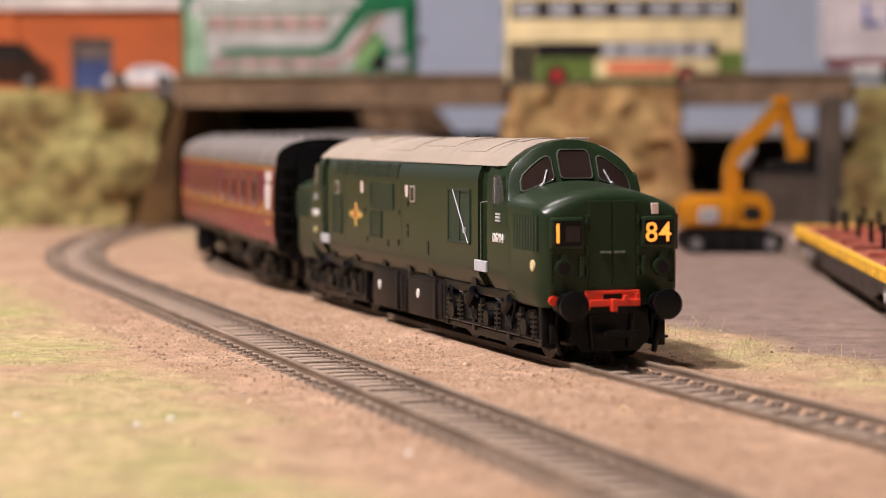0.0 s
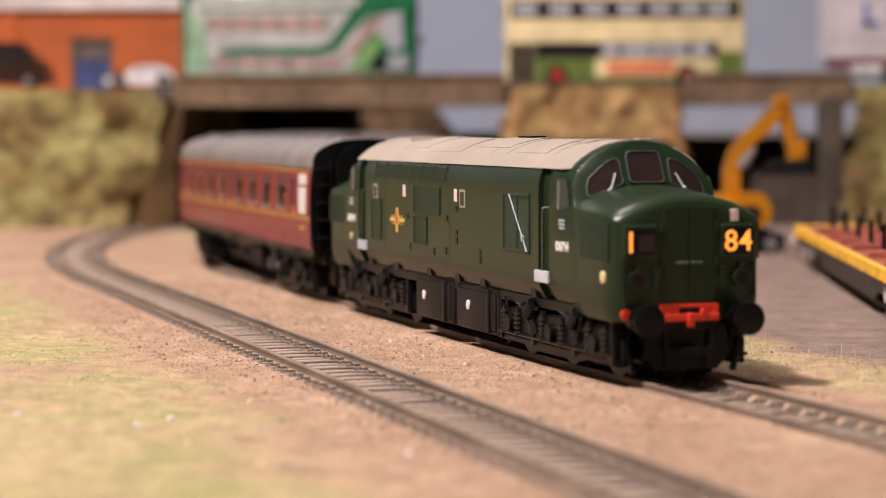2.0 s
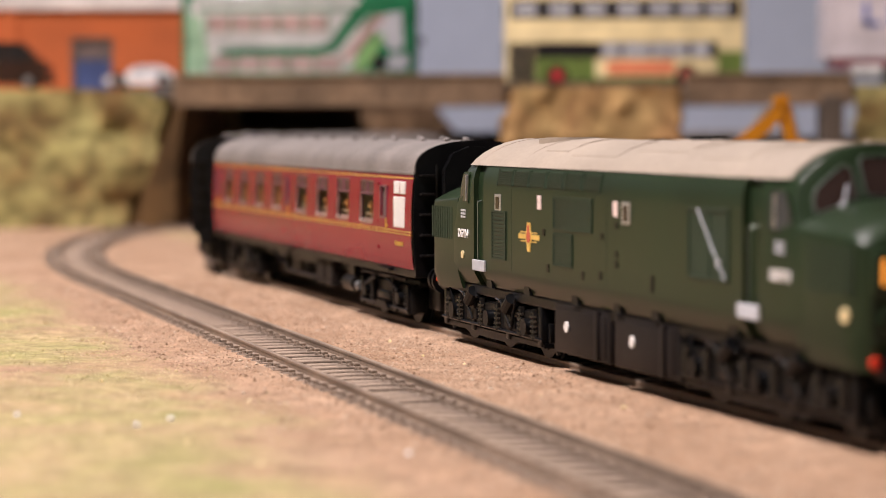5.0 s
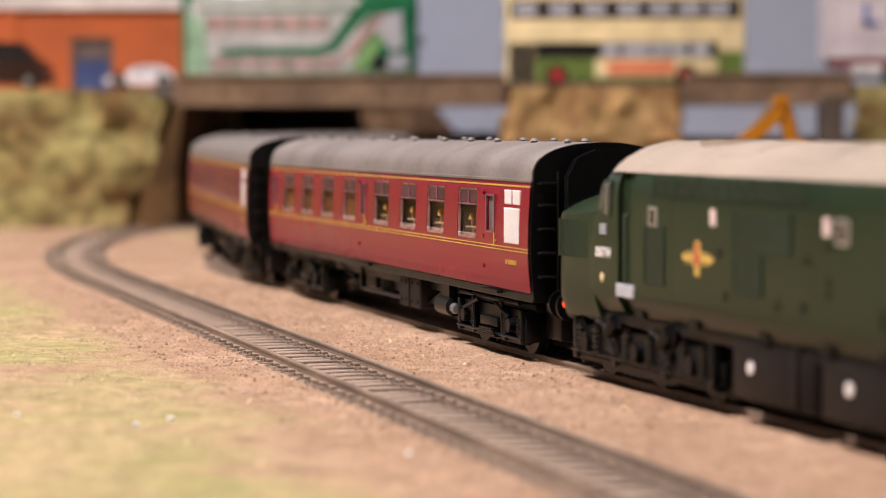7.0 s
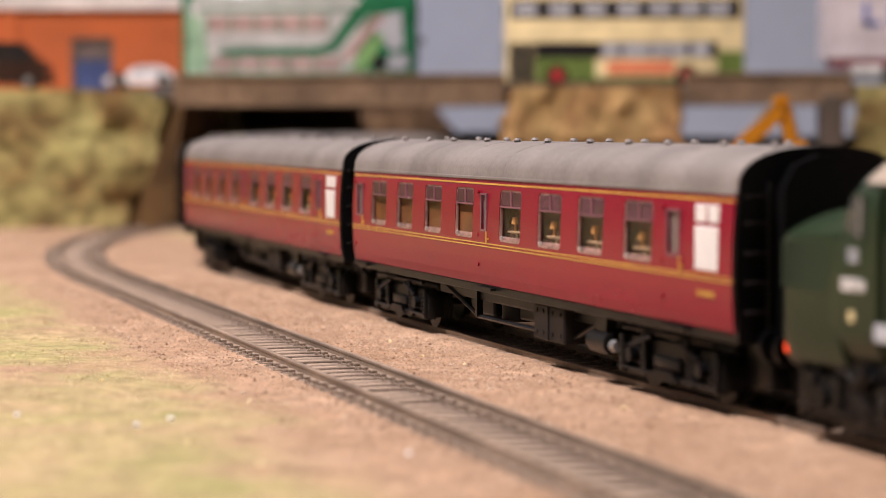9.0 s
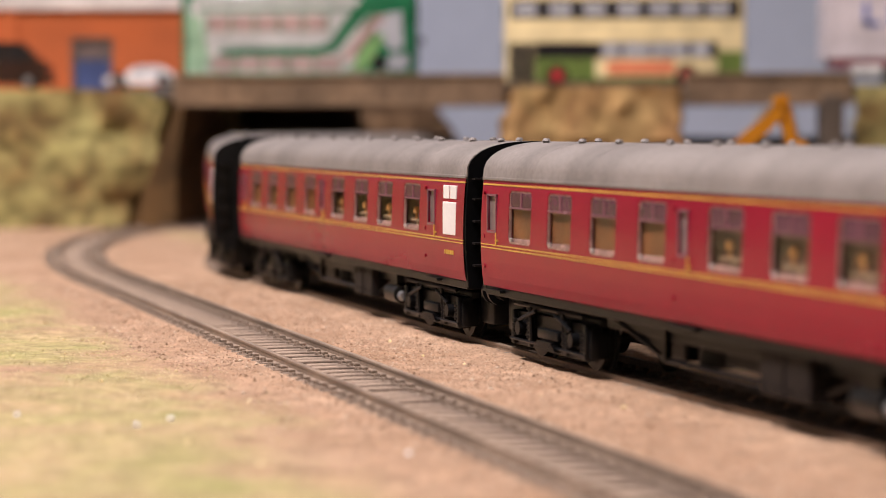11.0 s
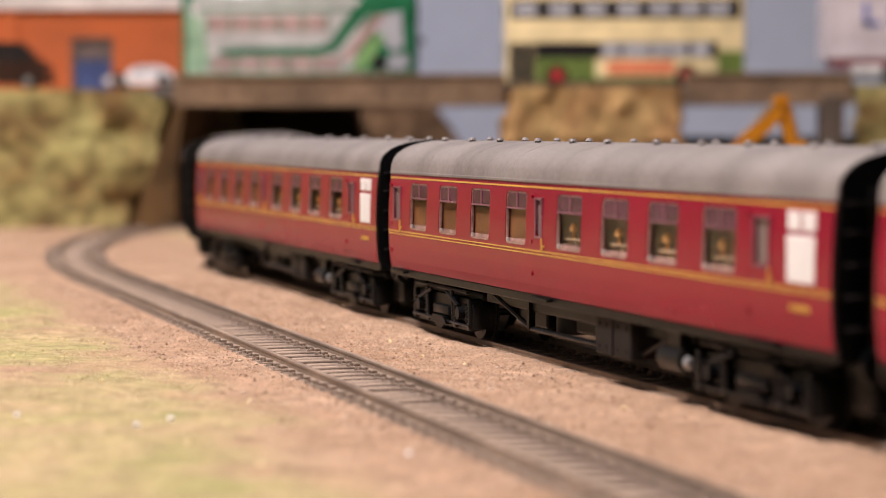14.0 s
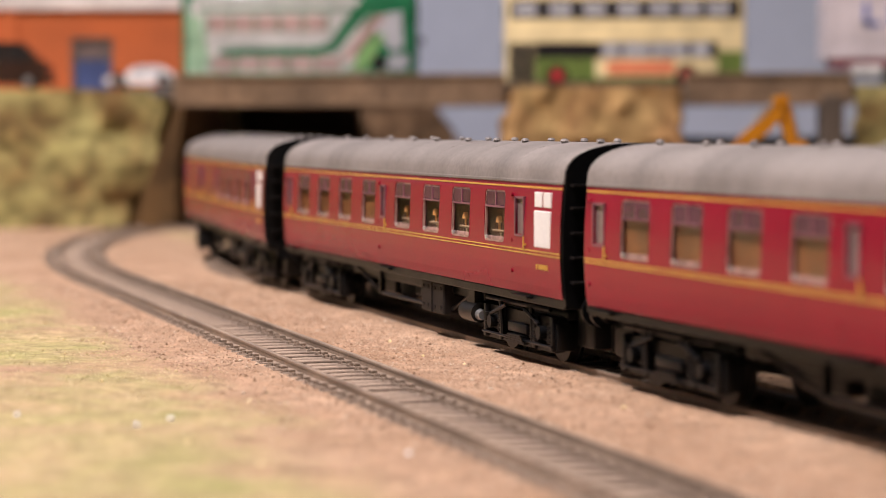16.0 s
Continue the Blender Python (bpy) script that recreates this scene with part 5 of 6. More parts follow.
def excavator():
    e = thing("excavator", "yellow tracked excavator model with raised boom in the yard", "excavator", mm(124.9, 1010, GROUND_Z))
    for y in (0, 27):
        tr = quick("crawler_track", lambda b: prism(b, [(-19, 5.2), (-17, 1.4), (-13, 0), (19, 0), (24, 1.6), (27, 5.2), (25, 8.6), (21, 9.8), (-14, 9.8), (-17.4, 8.6)], 1, y, y + 9), M_RUBBER, e, "black crawler track", smooth=True)
        for k in range(14):
            x = -13 + k * 2.5
            quick("track_shoe", lambda b: (box(b, x, x + 1.5, y - 0.4, y + 9.4, 9.6, 10.3), box(b, x, x + 1.5, y - 0.4, y + 9.4, -0.01, 0.5)), M_RUBBER, tr)
        for x in (-13, -6, 2, 10, 20):
            quick("track_roller", lambda b: tube(b, (x, y - 0.5, 4.6), (x, y + 9.5, 4.6), 2.7, 14), M_STEELGREY if x in (-13, 20) else M_BLACK, tr, smooth=True)
    quick("undercarriage", lambda b: (box(b, -10, 16, 8, 28, 3, 9, 0.8), tube(b, (2, 18, 8), (2, 18, 11.4), 10, 20)), M_BLACK, e)
    body = quick("house", lambda b: (box(b, -20.6, 6.5, 1, 34, 11.2, 24.4, 2.2), box(b, -17, 3, 5, 32, 23, 26.0, 1.4)), M_YELLOW, e, "yellow engine house and counterweight", smooth=True)
    quick("engine_cover", lambda b: (box(b, -18.6, -3.4, 0.2, 1.4, 12.6, 22.4, 0.5), box(b, -1.6, 5.4, 0.4, 1.4, 12.6, 22.4, 0.5)), M_YELLOW, body, smooth=True)
    quick("label", lambda b: (box(b, -11.8, -3.4, -0.4, 0.3, 14.0, 20.4, 0.1)), M_DECAL, body, "pale label with unreadable print")
    quick("print_bar", lambda b: (box(b, -10.8, -7.8, -0.6, -0.3, 15.4, 18.8), box(b, -6.9, -4.4, -0.6, -0.3, 15.4, 18.8)), M_STEELGREY, body, "grey unreadable print")
    cab = quick("cab", lambda b: (prism(b, [(5.5, 11.4), (16, 11.4), (19.5, 13.5), (21, 18), (19.6, 23.4), (16.4, 26.6), (9, 27.4), (5.5, 26.6)], 1, 2, 16), box(b, 5.5, 17.5, 1.2, 2.4, 11.6, 14.0, 0.5)), M_YELLOW, e, "yellow operator cab", smooth=True)
    quick("cab_window", lambda b: (prism(b, [(8.0, 15), (14.6, 14.6), (16.2, 17), (15.4, 20.4), (11, 21.4), (8, 20.4)], 1, 1.5, 2.3)), M_BUSDARK, cab, "dark cab window")
    quick("exhaust", lambda b: tube(b, (-8, 24, 25.6), (-8, 24, 29), 1.2, 10), M_BLACK, body)
    boom = quick("boom", lambda b: beam(b, [(5.0, 22), (4.6, 30), (4.8, 37.4), (7.2, 44.8), (12.9, 51.4), (19.6, 57.0), (25.4, 63.0), (26.4, 68.0)], 7.8, 5.8, 14.4, 21.6), M_YELLOW, e, "yellow bent boom", smooth=True)
    quick("boom_pin", lambda b: tube(b, (25.0, 13.6, 67.6), (25.0, 22.4, 67.6), 2.6, 16), M_YELLOW, boom, smooth=True)
    quick("boom_foot_pin", lambda b: tube(b, (5, 13.6, 26.4), (5, 22.4, 26.4), 2.4, 16), M_YELLOW, boom, smooth=True)
    stick = quick("stick", lambda b: beam(b, [(26.2, 70.0), (28.2, 62), (30.4, 53.5), (32.6, 44.6)], 6.4, 5.2, 15.6, 20.4), M_YELLOW, e, "yellow dipper stick", smooth=True)
    quick("bucket_link", lambda b: (box(b, 33, 38.2, 13.5, 22.5, 41, 50, 1.2), tube(b, (32.2, 12.6, 42.0), (32.2, 23.4, 42.0), 2.4, 16)), M_YELLOW, e, "yellow bucket linkage", smooth=True)
    quick("bucket", lambda b: prism(b, [(20, 38.4), (24, 36.4), (35, 35.6), (39, 38.6), (38, 41.4), (30, 41.0), (24, 40.8)], 1, 11, 25), M_RUBBER, e, "black bucket turned down", smooth=True)
    for a, b_, r in (((8.2, 14.6, 38), (14.6, 14.6, 46), 1.5), ((15.4, 18, 58.4), (23.6, 18, 67.4), 1.3), ((29.6, 18, 66), (35, 18, 50), 1.1)):
        quick("hydraulic_ram", lambda b: (tube(b, a, b_, r, 10), tube(b, a, tuple(Vector(a).lerp(Vector(b_), 0.55)), r * 1.6, 10)), M_STEELGREY, e, "grey hydraulic ram", smooth=True)
    return e


excavator()


def flat_wagon():
    """Local x runs along the wagon from its far end, y across, z up from the rails."""
    w = thing("flat_wagon", "yellow sided flat wagon with red brown plank deck", "railway wagon", mm(158, 916, 0, 0, 0, -93.7))
    quick("frame", lambda b: (box(b, 0, 330, -15.5, 15.5, 8.2, 11.6, 0.4), box(b, 30, 300, -3, 3, 5.0, 8.4, 0.4)), M_BLACK, w, "black underframe")
    for s in (-1, 1):
        quick("side_beam", lambda b: (box(b, 0, 330, *sorted((s * 15.2, s * 17.2)), 10.2, 14.2, 0.35)), M_WYELLOW, w, "bright yellow side beam")
        for k in range(17):
            x = 12 + k * 19
            quick("rope_hook", lambda b: box(b, x, x + 1.6, *sorted((s * 17.1, s * 17.7)), 10.8, 12.4, 0.2), M_WYELLOW, w)
    quick("side_truss", lambda b: [(prism(b, [(64, 8.4), (262, 8.4), (236, 2.6), (90, 2.6)], 1, *sorted((s * 13.0, s * 14.6))), box(b, 2, 328, *sorted((s * 12.6, s * 15.3)), 5.8, 8.8, 0.3)) for s in (-1, 1)], M_BLACK, w, "black deep side truss")
    for x0, x1 in ((-1.6, 1.6), (328.4, 331.6)):
        quick("headstock", lambda b: box(b, x0, x1, -17, 17, 8.4, 14.2, 0.4), M_WYELLOW, w, "yellow end beam")
    first = None
    k = 0
    rnd = random.Random(3)
    x = 2.0
    while x < 325:
        if first is None:
            first = quick("deck_plank", lambda b: box(b, 0, 5.0, -15.0, 15.0, 11.4, 13.8, 0.25), M_PLANK, w, at=mm(x, 0, 0))
        else:
            p = new("deck_plank", first.data); p.parent = w; p.matrix_basis = mm(x, rnd.uniform(-0.2, 0.2), rnd.uniform(-0.25, 0.15))
        x += 5.35
    for x in (40, 84, 124, 160, 194, 234, 276):
        for y in (-6.0, 6.0):
            quick("stake", lambda b: (box(b, x - 0.8, x + 0.8, y - 0.8, y + 0.8, 13.6, 23.0, 0.2), box(b, x - 1.4, x + 1.4, y - 1.4, y + 1.4, 13.6, 15.0, 0.2)), M_BLACK, w, "thin black upright stake")
    for x in (62, 104, 142, 178, 220, 262):
        quick("bolster", lambda b: box(b, x, x + 5, -14.5, 14.5, 13.7, 16.2, 0.4), M_PLANK, w, "raised red brown bolster")
    for xc in (42, 284):
        for s in (-1, 1):
            quick("bogie_side", lambda b: (prism(b, [(xc - 20, 7.6), (xc - 13, 7.6), (xc - 8, 4.2), (xc + 8, 4.2), (xc + 13, 7.6), (xc + 20, 7.6), (xc + 20, 5.6), (xc + 14, 3.4), (xc + 9, 2.4), (xc - 9, 2.4), (xc - 14, 3.4), (xc - 20, 5.6)], 1, *sorted((s * 12.0, s * 14.2)))), M_BLACK, w, "black bogie frame")
            for ax in (-12, 12):
                quick("axle_box", lambda b: tube(b, (xc + ax, s * 13, 6.2), (xc + ax, s * 15.6, 6.2), 2.2, 14), M_WHITE, w, "white axle box cover", smooth=True)
        for ax in (-12, 12):
            quick("wheelset", lambda b: ([tube(b, (xc + ax, s * 8.0, 6.2), (xc + ax, s * 10.4, 6.2), 6.2, 24) for s in (-1, 1)], tube(b, (xc + ax, -12, 6.2), (xc + ax, 12, 6.2), 1, 8)), M_TYRE, w, smooth=True)
    for e, x in ((-1, -1.6), (1, 331.6)):
        for s in (-1, 1):
            quick("buffer", lambda b: (tube(b, (x, s * 11.4, 12), (x + e * 4, s * 11.4, 12), 1.7, 12), tube(b, (x + e * 4, s * 11.4, 12), (x + e * 5, s * 11.4, 12), 3.0, 18)), M_BLACK, w, smooth=True)
        quick("lamp", lambda b: tube(b, (x, -16.0, 9.0), (x + e * 3.0, -16.0, 9.0), 1.9, 12), M_WHITE, w, "small white end lamp", smooth=True)
    return w


flat_wagon()

# dark wall, and made-up block and drums filling the black opening under the bridge
quick("retaining_wall", lambda b: (box(b, 146, 320, 1446, 1458, -6, 44.5, 0.8), box(b, 146, 320, 1444, 1460, 44.5, 47, 0.6)), M_SHADEWALL)
tagged(bpy.data.objects["retaining_wall"], "dark retaining wall in shade under the bridge", "wall", kind="structure")
low = thing("dark_block", "low dark boarded block added in the black opening under the bridge", "staithe", mm(176, 1300, GROUND_Z))
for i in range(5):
    quick("board", lambda b: box(b, 0, 50, 0, 3, 0.2 + i * 5.8, 5.6 + i * 5.8, 0.3), M_SHADEWALL, low)
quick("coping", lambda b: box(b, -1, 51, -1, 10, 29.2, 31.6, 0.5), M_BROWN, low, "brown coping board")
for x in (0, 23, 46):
    quick("post", lambda b: box(b, x, x + 4, 3, 8, 0, 29.2, 0.3), M_SHADEWALL, low)
for i, (x, z, r) in enumerate(((150, 30, 0), (166, 27, 0))):
    st = thing("filler_drum", "dark drum shape added to fill the shade under the bridge", "drum", mm(x, 1395 + i * 9, GROUND_Z), "drums")
    quick("drum_body", lambda b: (tube(b, (0, 0, 0), (0, 0, z), 6.5, 18), [tube(b, (0, 0, h), (0, 0, h + 0.8), 6.9, 18) for h in (0.2, z * 0.33, z * 0.66, z - 1)]), M_BROWN, st, smooth=True)
    quick("drum_cap", lambda b: tube(b, (2.5, 0, z), (2.5, 0, z + 0.8), 1.2, 10), M_STEELGREY, st)


# ---------------------------------------------------------------- road vehicles
def road_wheel(parent, x, y, r, mat=M_RUBBER, hub=M_STEELGREY, w=5.0):
    t = quick("wheel", lambda b: tube(b, (x, y, r), (x, y + w, r), r, 20), M_RUBBER, parent, "black tyre", smooth=True)
    quick("hub", lambda b: (tube(b, (x, y - 0.4, r), (x, y + w + 0.4, r), r * 0.58, 16)), hub, t, smooth=True)


def shell(bm, x0, x1, y0, y1, z0, z1, r=4.0, front=3.0):
    """A bus body: rounded roof edges and rounded ends."""
    def ring(x, k):
        q = []
        for (cy, cz, a0) in ((y1 - r, z1 - r, 0), (y0 + r, z1 - r, 90)):
            for i in range(5):
                a = radians(a0 + i * 22.5)
                q.append((x, cy + (r - k) * math.cos(a), cz + (r - k) * math.sin(a)))
        return [(x, y1 - k, z0)] + q + [(x, y0 + k, z0)]
    loft(bm, [ring(x0, front * 0.8), ring(x0 + front * 0.35, front * 0.25), ring(x0 + front, 0), ring(x1 - front, 0), ring(x1 - front * 0.35, front * 0.25), ring(x1, front * 0.8)])


def cream_bus():
    v = thing("double_decker_bus", "cream and olive green double decker bus on the bridge", "bus", mm(36.5, 1330, ROAD_Z), "buses")
    L, W, H = 139, 33, 58
    b0 = quick("body", lambda b: shell(b, 0, L, 0, W, 3.2, H), M_CREAM, v, "cream painted body", smooth=True)
    for y, s in ((-0.25, -1), (W - 0.15, 1)):
        for x0, x1, z0, z1 in ((17, 52, 3.4, 16.4), (52, 120, 3.4, 5.4), (123, 138, 3.4, 20)):
            quick("skirt_panel", lambda b: box(b, x0, x1, y, y + 0.4, z0, z1, 0.1), M_OLIVE, b0, "olive green lower panel")
        quick("upper_band", lambda b: box(b, 3, 136, y, y + 0.4, 39.2, 50.2, 0.1), M_BUSDARK, b0, "dark window surround")
        for x in (5.5, 25.5, 45.5, 65.0, 83.5, 100.5, 117.0):
            quick("upper_window", lambda b: box(b, x, x + 12.5, y - 0.2, y + 0.6, 41.2, 48.0, 0.1), M_BUSGLASS, b0, "pale window pane")
        quick("lower_band", lambda b: box(b, 17, 123, y, y + 0.4, 16.4, 25.6, 0.1), M_BUSDARK, b0, "dark window surround")
        for x in (56, 68, 84.5, 95, 108):
            quick("lower_window", lambda b: box(b, x, x + (10 if x != 68 else 15), y - 0.2, y + 0.6, 17.2, 24.8, 0.1), M_BUSGLASS, b0, "pale window pane")
        quick("advert", lambda b: box(b, 59, 98, y - 0.15, y + 0.5, 6.6, 14.6, 0.1), M_ADVERT, b0, "orange advertisement panel")
        quick("door", lambda b: (box(b, 2.5, 9.2, y - 0.1, y + 0.5, 3.6, 25.2, 0.1), box(b, 9.8, 16.4, y - 0.1, y + 0.5, 3.6, 25.2, 0.1)), M_BUSDARK, b0, "dark folding door")
    quick("roof", lambda b: shell(b, 3, L - 3, 2, W - 2, H - 1, H + 1.2, 1.0), M_CREAM, b0)
    quick("windscreen", lambda b: (box(b, -0.4, 0.8, 4, W - 4, 15, 26, 0.2), box(b, -0.4, 0.8, 4, W - 4, 39, 49, 0.2)), M_BUSDARK, b0)
    quick("underside", lambda b: box(b, 4, L - 4, 3, W - 3, 2.4, 3.6), M_BLACK, b0)
    for x in (30, 105):
        for y in (-0.3, W - 4.7):
            road_wheel(v, x, y, 6.3, hub=M_WHEELRED)


cream_bus()


def green_bus():
    v = thing("double_decker_bus", "modern green and silver double decker bus on the bridge", "bus", mm(-151.5, 1330, ROAD_Z), "buses")
    L, W, H = 137, 33, 57
    b0 = quick("body", lambda b: shell(b, 0, L, 0, W, 3.0, H, 6.0, 6.0), M_BUSGREEN, v, "bright green streamlined body", smooth=True)
    for y in (-0.3, W - 0.2):
        quick("side_panel", lambda b: prism(b, [(5, 3.4), (112, 3.4), (104, 12), (100, 24), (108, 40), (112, 52), (8, 52), (5, 48)], 1, y, y + 0.5), M_BUSLIGHT, b0, "silver grey side panel")
        quick("skirt", lambda b: box(b, 6, 126, y - 0.1, y + 0.6, 3.4, 9.0, 0.2), M_BUSPALE, b0, "pale green lower skirt")
        quick("rear_flash", lambda b: prism(b, [(3, 9), (14, 9), (16, 18), (12, 40), (3.4, 44)], 1, y - 0.1, y + 0.55), M_BUSPALE, b0, "pale green rear flash")
        # both window rows: pink base colour stands in for what the glass reflects
        for k in range(5):
            quick("lower_window", lambda b: box(b, 18 + k * 15, 31.6 + k * 15, y - 0.2, y + 0.7, 10.0, 17.6, 0.2), M_BUSPINK, b0, "pinkish lower window")
        for k in range(5):
            quick("upper_window", lambda b: box(b, 16 + k * 14, 28.8 + k * 14, y - 0.2, y + 0.7, 32.4, 41.6, 0.2), M_BUSPINK, b0, "pinkish upper window")
        for k in range(6):
            quick("window_pillar", lambda b: box(b, 14.4 + k * 14, 15.8 + k * 14, y - 0.25, y + 0.7, 31.6, 42.4, 0.1), M_BUSGREEN, b0, "green window pillar")
            quick("lower_pillar", lambda b: box(b, 16.6 + k * 15, 17.8 + k * 15, y - 0.25, y + 0.7, 9.2, 18.4, 0.1), M_BUSGREEN, b0, "green window pillar")
        quick("roof_line", lambda b: box(b, 10, 112, y - 0.2, y + 0.6, 44.0, 46.0, 0.2), M_BUSGREEN, b0, "green upper line")
        quick("green_line", lambda b: prism(b, [(22, 18.4), (80, 18.4), (90, 20.6), (98, 30), (110, 44), (122, 52), (106, 52), (96, 40), (86, 25.6), (78, 23.4), (30, 23.0), (22, 21.4)], 1, y - 0.15, y + 0.6), M_BUSGREEN, b0, "dark green line sweeping upwards")
        quick("pink_flash", lambda b: prism(b, [(90, 14), (100, 17), (113, 34), (120, 41), (113, 42), (100, 27)], 1, y - 0.25, y + 0.7), M_BUSPINK, b0, "pinkish diagonal flash")
        quick("leaf_flash", lambda b: prism(b, [(98, 9.6), (107, 10), (114, 21), (119, 31), (112, 30), (103, 19)], 1, y - 0.3, y + 0.7), M_LEAF, b0, "light green diagonal flash")
        quick("door", lambda b: box(b, 111, 119, y - 0.2, y + 0.65, 9.4, 18.6, 0.3), M_BUSDARK, b0, "dark door glass")
        quick("cab_window", lambda b: prism(b, [(119, 10), (131, 10), (132, 19), (121, 19)], 1, y - 0.2, y + 0.6), M_BUSGLASS, b0, "grey cab side window")
        quick("front_light", lambda b: prism(b, [(112, 33), (122, 21), (129, 23), (128, 44), (116, 42)], 1, y - 0.15, y + 0.6), M_BUSGLASS, b0, "grey front window")
        for x in (26, 100):
            quick("wheel_arch", lambda b: prism(b, [(x - 8, 3.2), (x - 6.4, 8), (x - 3, 10.4), (x + 3, 10.4), (x + 6.4, 8), (x + 8, 3.2)], 1, y - 0.15, y + 0.62), M_BUSPALE, b0, "pale wheel arch")
    quick("front_screen", lambda b: (box(b, L - 0.6, L + 0.4, 5, W - 5, 16, 30, 0.2), box(b, L - 0.6, L + 0.4, 5, W - 5, 38, 50, 0.2)), M_BUSDARK, b0)
    quick("mirror", lambda b: (tube(b, (L - 2, -0.5, 27), (L + 3, -3, 28), 0.5, 6), box(b, L + 2, L + 4, -4, -2, 24, 29, 0.3)), M_BLACK, b0)
    quick("underside", lambda b: box(b, 6, L - 6, 3, W - 3, 2.2, 3.4), M_BLACK, b0)
    for x in (26, 102):
        for y in (-0.3, W - 4.7):
            road_wheel(v, x, y, 6.3)


green_bus()


def lorry():
    v = thing("articulated_lorry", "pale lorry trailer with blue lettering on the bridge road", "lorry", mm(223, 1332, ROAD_Z))
    tr = quick("trailer", lambda b: box(b, 0, 160, 0, 33, 15.5, 56, 0.8), M_TRAILER, v, "pale pinkish white box trailer")
    quick("letter_bar", lambda b: (box(b, 21, 24.5, -0.4, 0.2, 34, 48), box(b, 21, 31, -0.4, 0.2, 34, 37.2)), M_LETTER, tr, "blue lettering bar")
    quick("letter_bar", lambda b: (box(b, 36, 39, -0.4, 0.2, 34, 48), box(b, 45, 48, -0.4, 0.2, 34, 48), box(b, 39, 45, -0.4, 0.2, 40, 43)), M_LETTER, tr, "blue lettering bar")
    quick("top_rail", lambda b: box(b, 0, 160, -0.4, 33.4, 54.6, 56.4, 0.2), M_ADVERT, tr, "thin red top rail")
    quick("chassis", lambda b: (box(b, 4, 156, 8, 25, 10, 15.4, 0.4), box(b, 2, 158, 0.2, 1.2, 10.5, 15.4)), M_CHASSIS, v, "dark red chassis")
    quick("tank", lambda b: tube(b, (14, 2, 8), (32, 2, 8), 4.2, 14), M_BUSLIGHT, v, "grey air tank", smooth=True)
    for x in (44, 58, 72, 140):
        for y in (0.4, 27.6):
            road_wheel(v, x, y, 6.4)
    quick("landing_leg", lambda b: (box(b, 100, 103, 6, 8, 0, 10.5), box(b, 100, 103, 25, 27, 0, 10.5)), M_BLACK, v)


lorry()


def car(name, label, x, y, rz, mat, H, L, glassm):
    v = thing(name, label, "car", mm(x, y, ROAD_Z, 0, 0, rz), "parked cars")
    W = 23
    h1 = H * 0.58
    def lower(b):
        pts = [(0, 3.2), (0.4, h1 * 0.75), (3, h1 * 0.95), (L * 0.30, h1), (L * 0.9, h1 * 1.02), (L - 1, h1 * 0.85), (L, 4), (L - 2, 2.6), (2, 2.4)]
        loft(b, [[(px, 0.6, pz) for px, pz in pts], [(px, 0, pz) for px, pz in [(a, 3 + (c - 3) * 0.96) for a, c in pts]], [(px, W, pz) for px, pz in [(a, 3 + (c - 3) * 0.96) for a, c in pts]], [(px, W - 0.6, pz) for px, pz in pts]])
    body = quick("body", lower, mat, v, smooth=True)
    cab = [(L * 0.26, h1), (L * 0.40, H * 0.96), (L * 0.50, H), (L * 0.74, H * 0.98), (L * 0.92, h1)]
    quick("cabin", lambda b: loft(b, [[(p, 2.0 + (q - h1) * 0.16, q) for p, q in cab], [(p, W - 2.0 - (q - h1) * 0.16, q) for p, q in cab]]), mat, body, smooth=True)
    for yy, s in ((1.8, -1), (W - 1.8, 1)):
        quick("side_window", lambda b: (prism(b, [(L * 0.34, h1 + 0.6), (L * 0.43, H * 0.92), (L * 0.57, H * 0.95), (L * 0.57, h1 + 0.6)], 1, yy - 0.2 + 0.4 * (s < 0), yy + 0.5), prism(b, [(L * 0.59, h1 + 0.6), (L * 0.59, H * 0.95), (L * 0.73, H * 0.92), (L * 0.85, h1 + 0.6)], 1, yy - 0.2 + 0.4 * (s < 0), yy + 0.5)), glassm, body, "dark side glass")
    for xx in (L * 0.2, L * 0.8):
        for yy in (-0.2, W - 3.6):
            road_wheel(v, xx, yy, 4.2, w=3.8)
    quick("bumper", lambda b: (box(b, -0.8, 1.4, 1.5, W - 1.5, 3, 5.5, 0.5), box(b, L - 1.4, L + 0.8, 1.5, W - 1.5, 3, 5.5, 0.5)), M_BLACK, body)
    quick("headlight", lambda b: (box(b, -0.3, 0.8, 2, 6, h1 * 0.6, h1 * 0.78, 0.2), box(b, -0.3, 0.8, W - 6, W - 2, h1 * 0.6, h1 * 0.78, 0.2)), M_WHITE, body)
    return v


car("parked_car", "low glossy white car parked on the road by the bridge", -196, 1326, 0, M_CARWHITE, 13, 44, M_BUSGLASS)
car("parked_car", "glossy dark bronze car parked on the embankment road", -288, 1328, 0, M_CARDARK, 27, 60, M_BUSDARK)


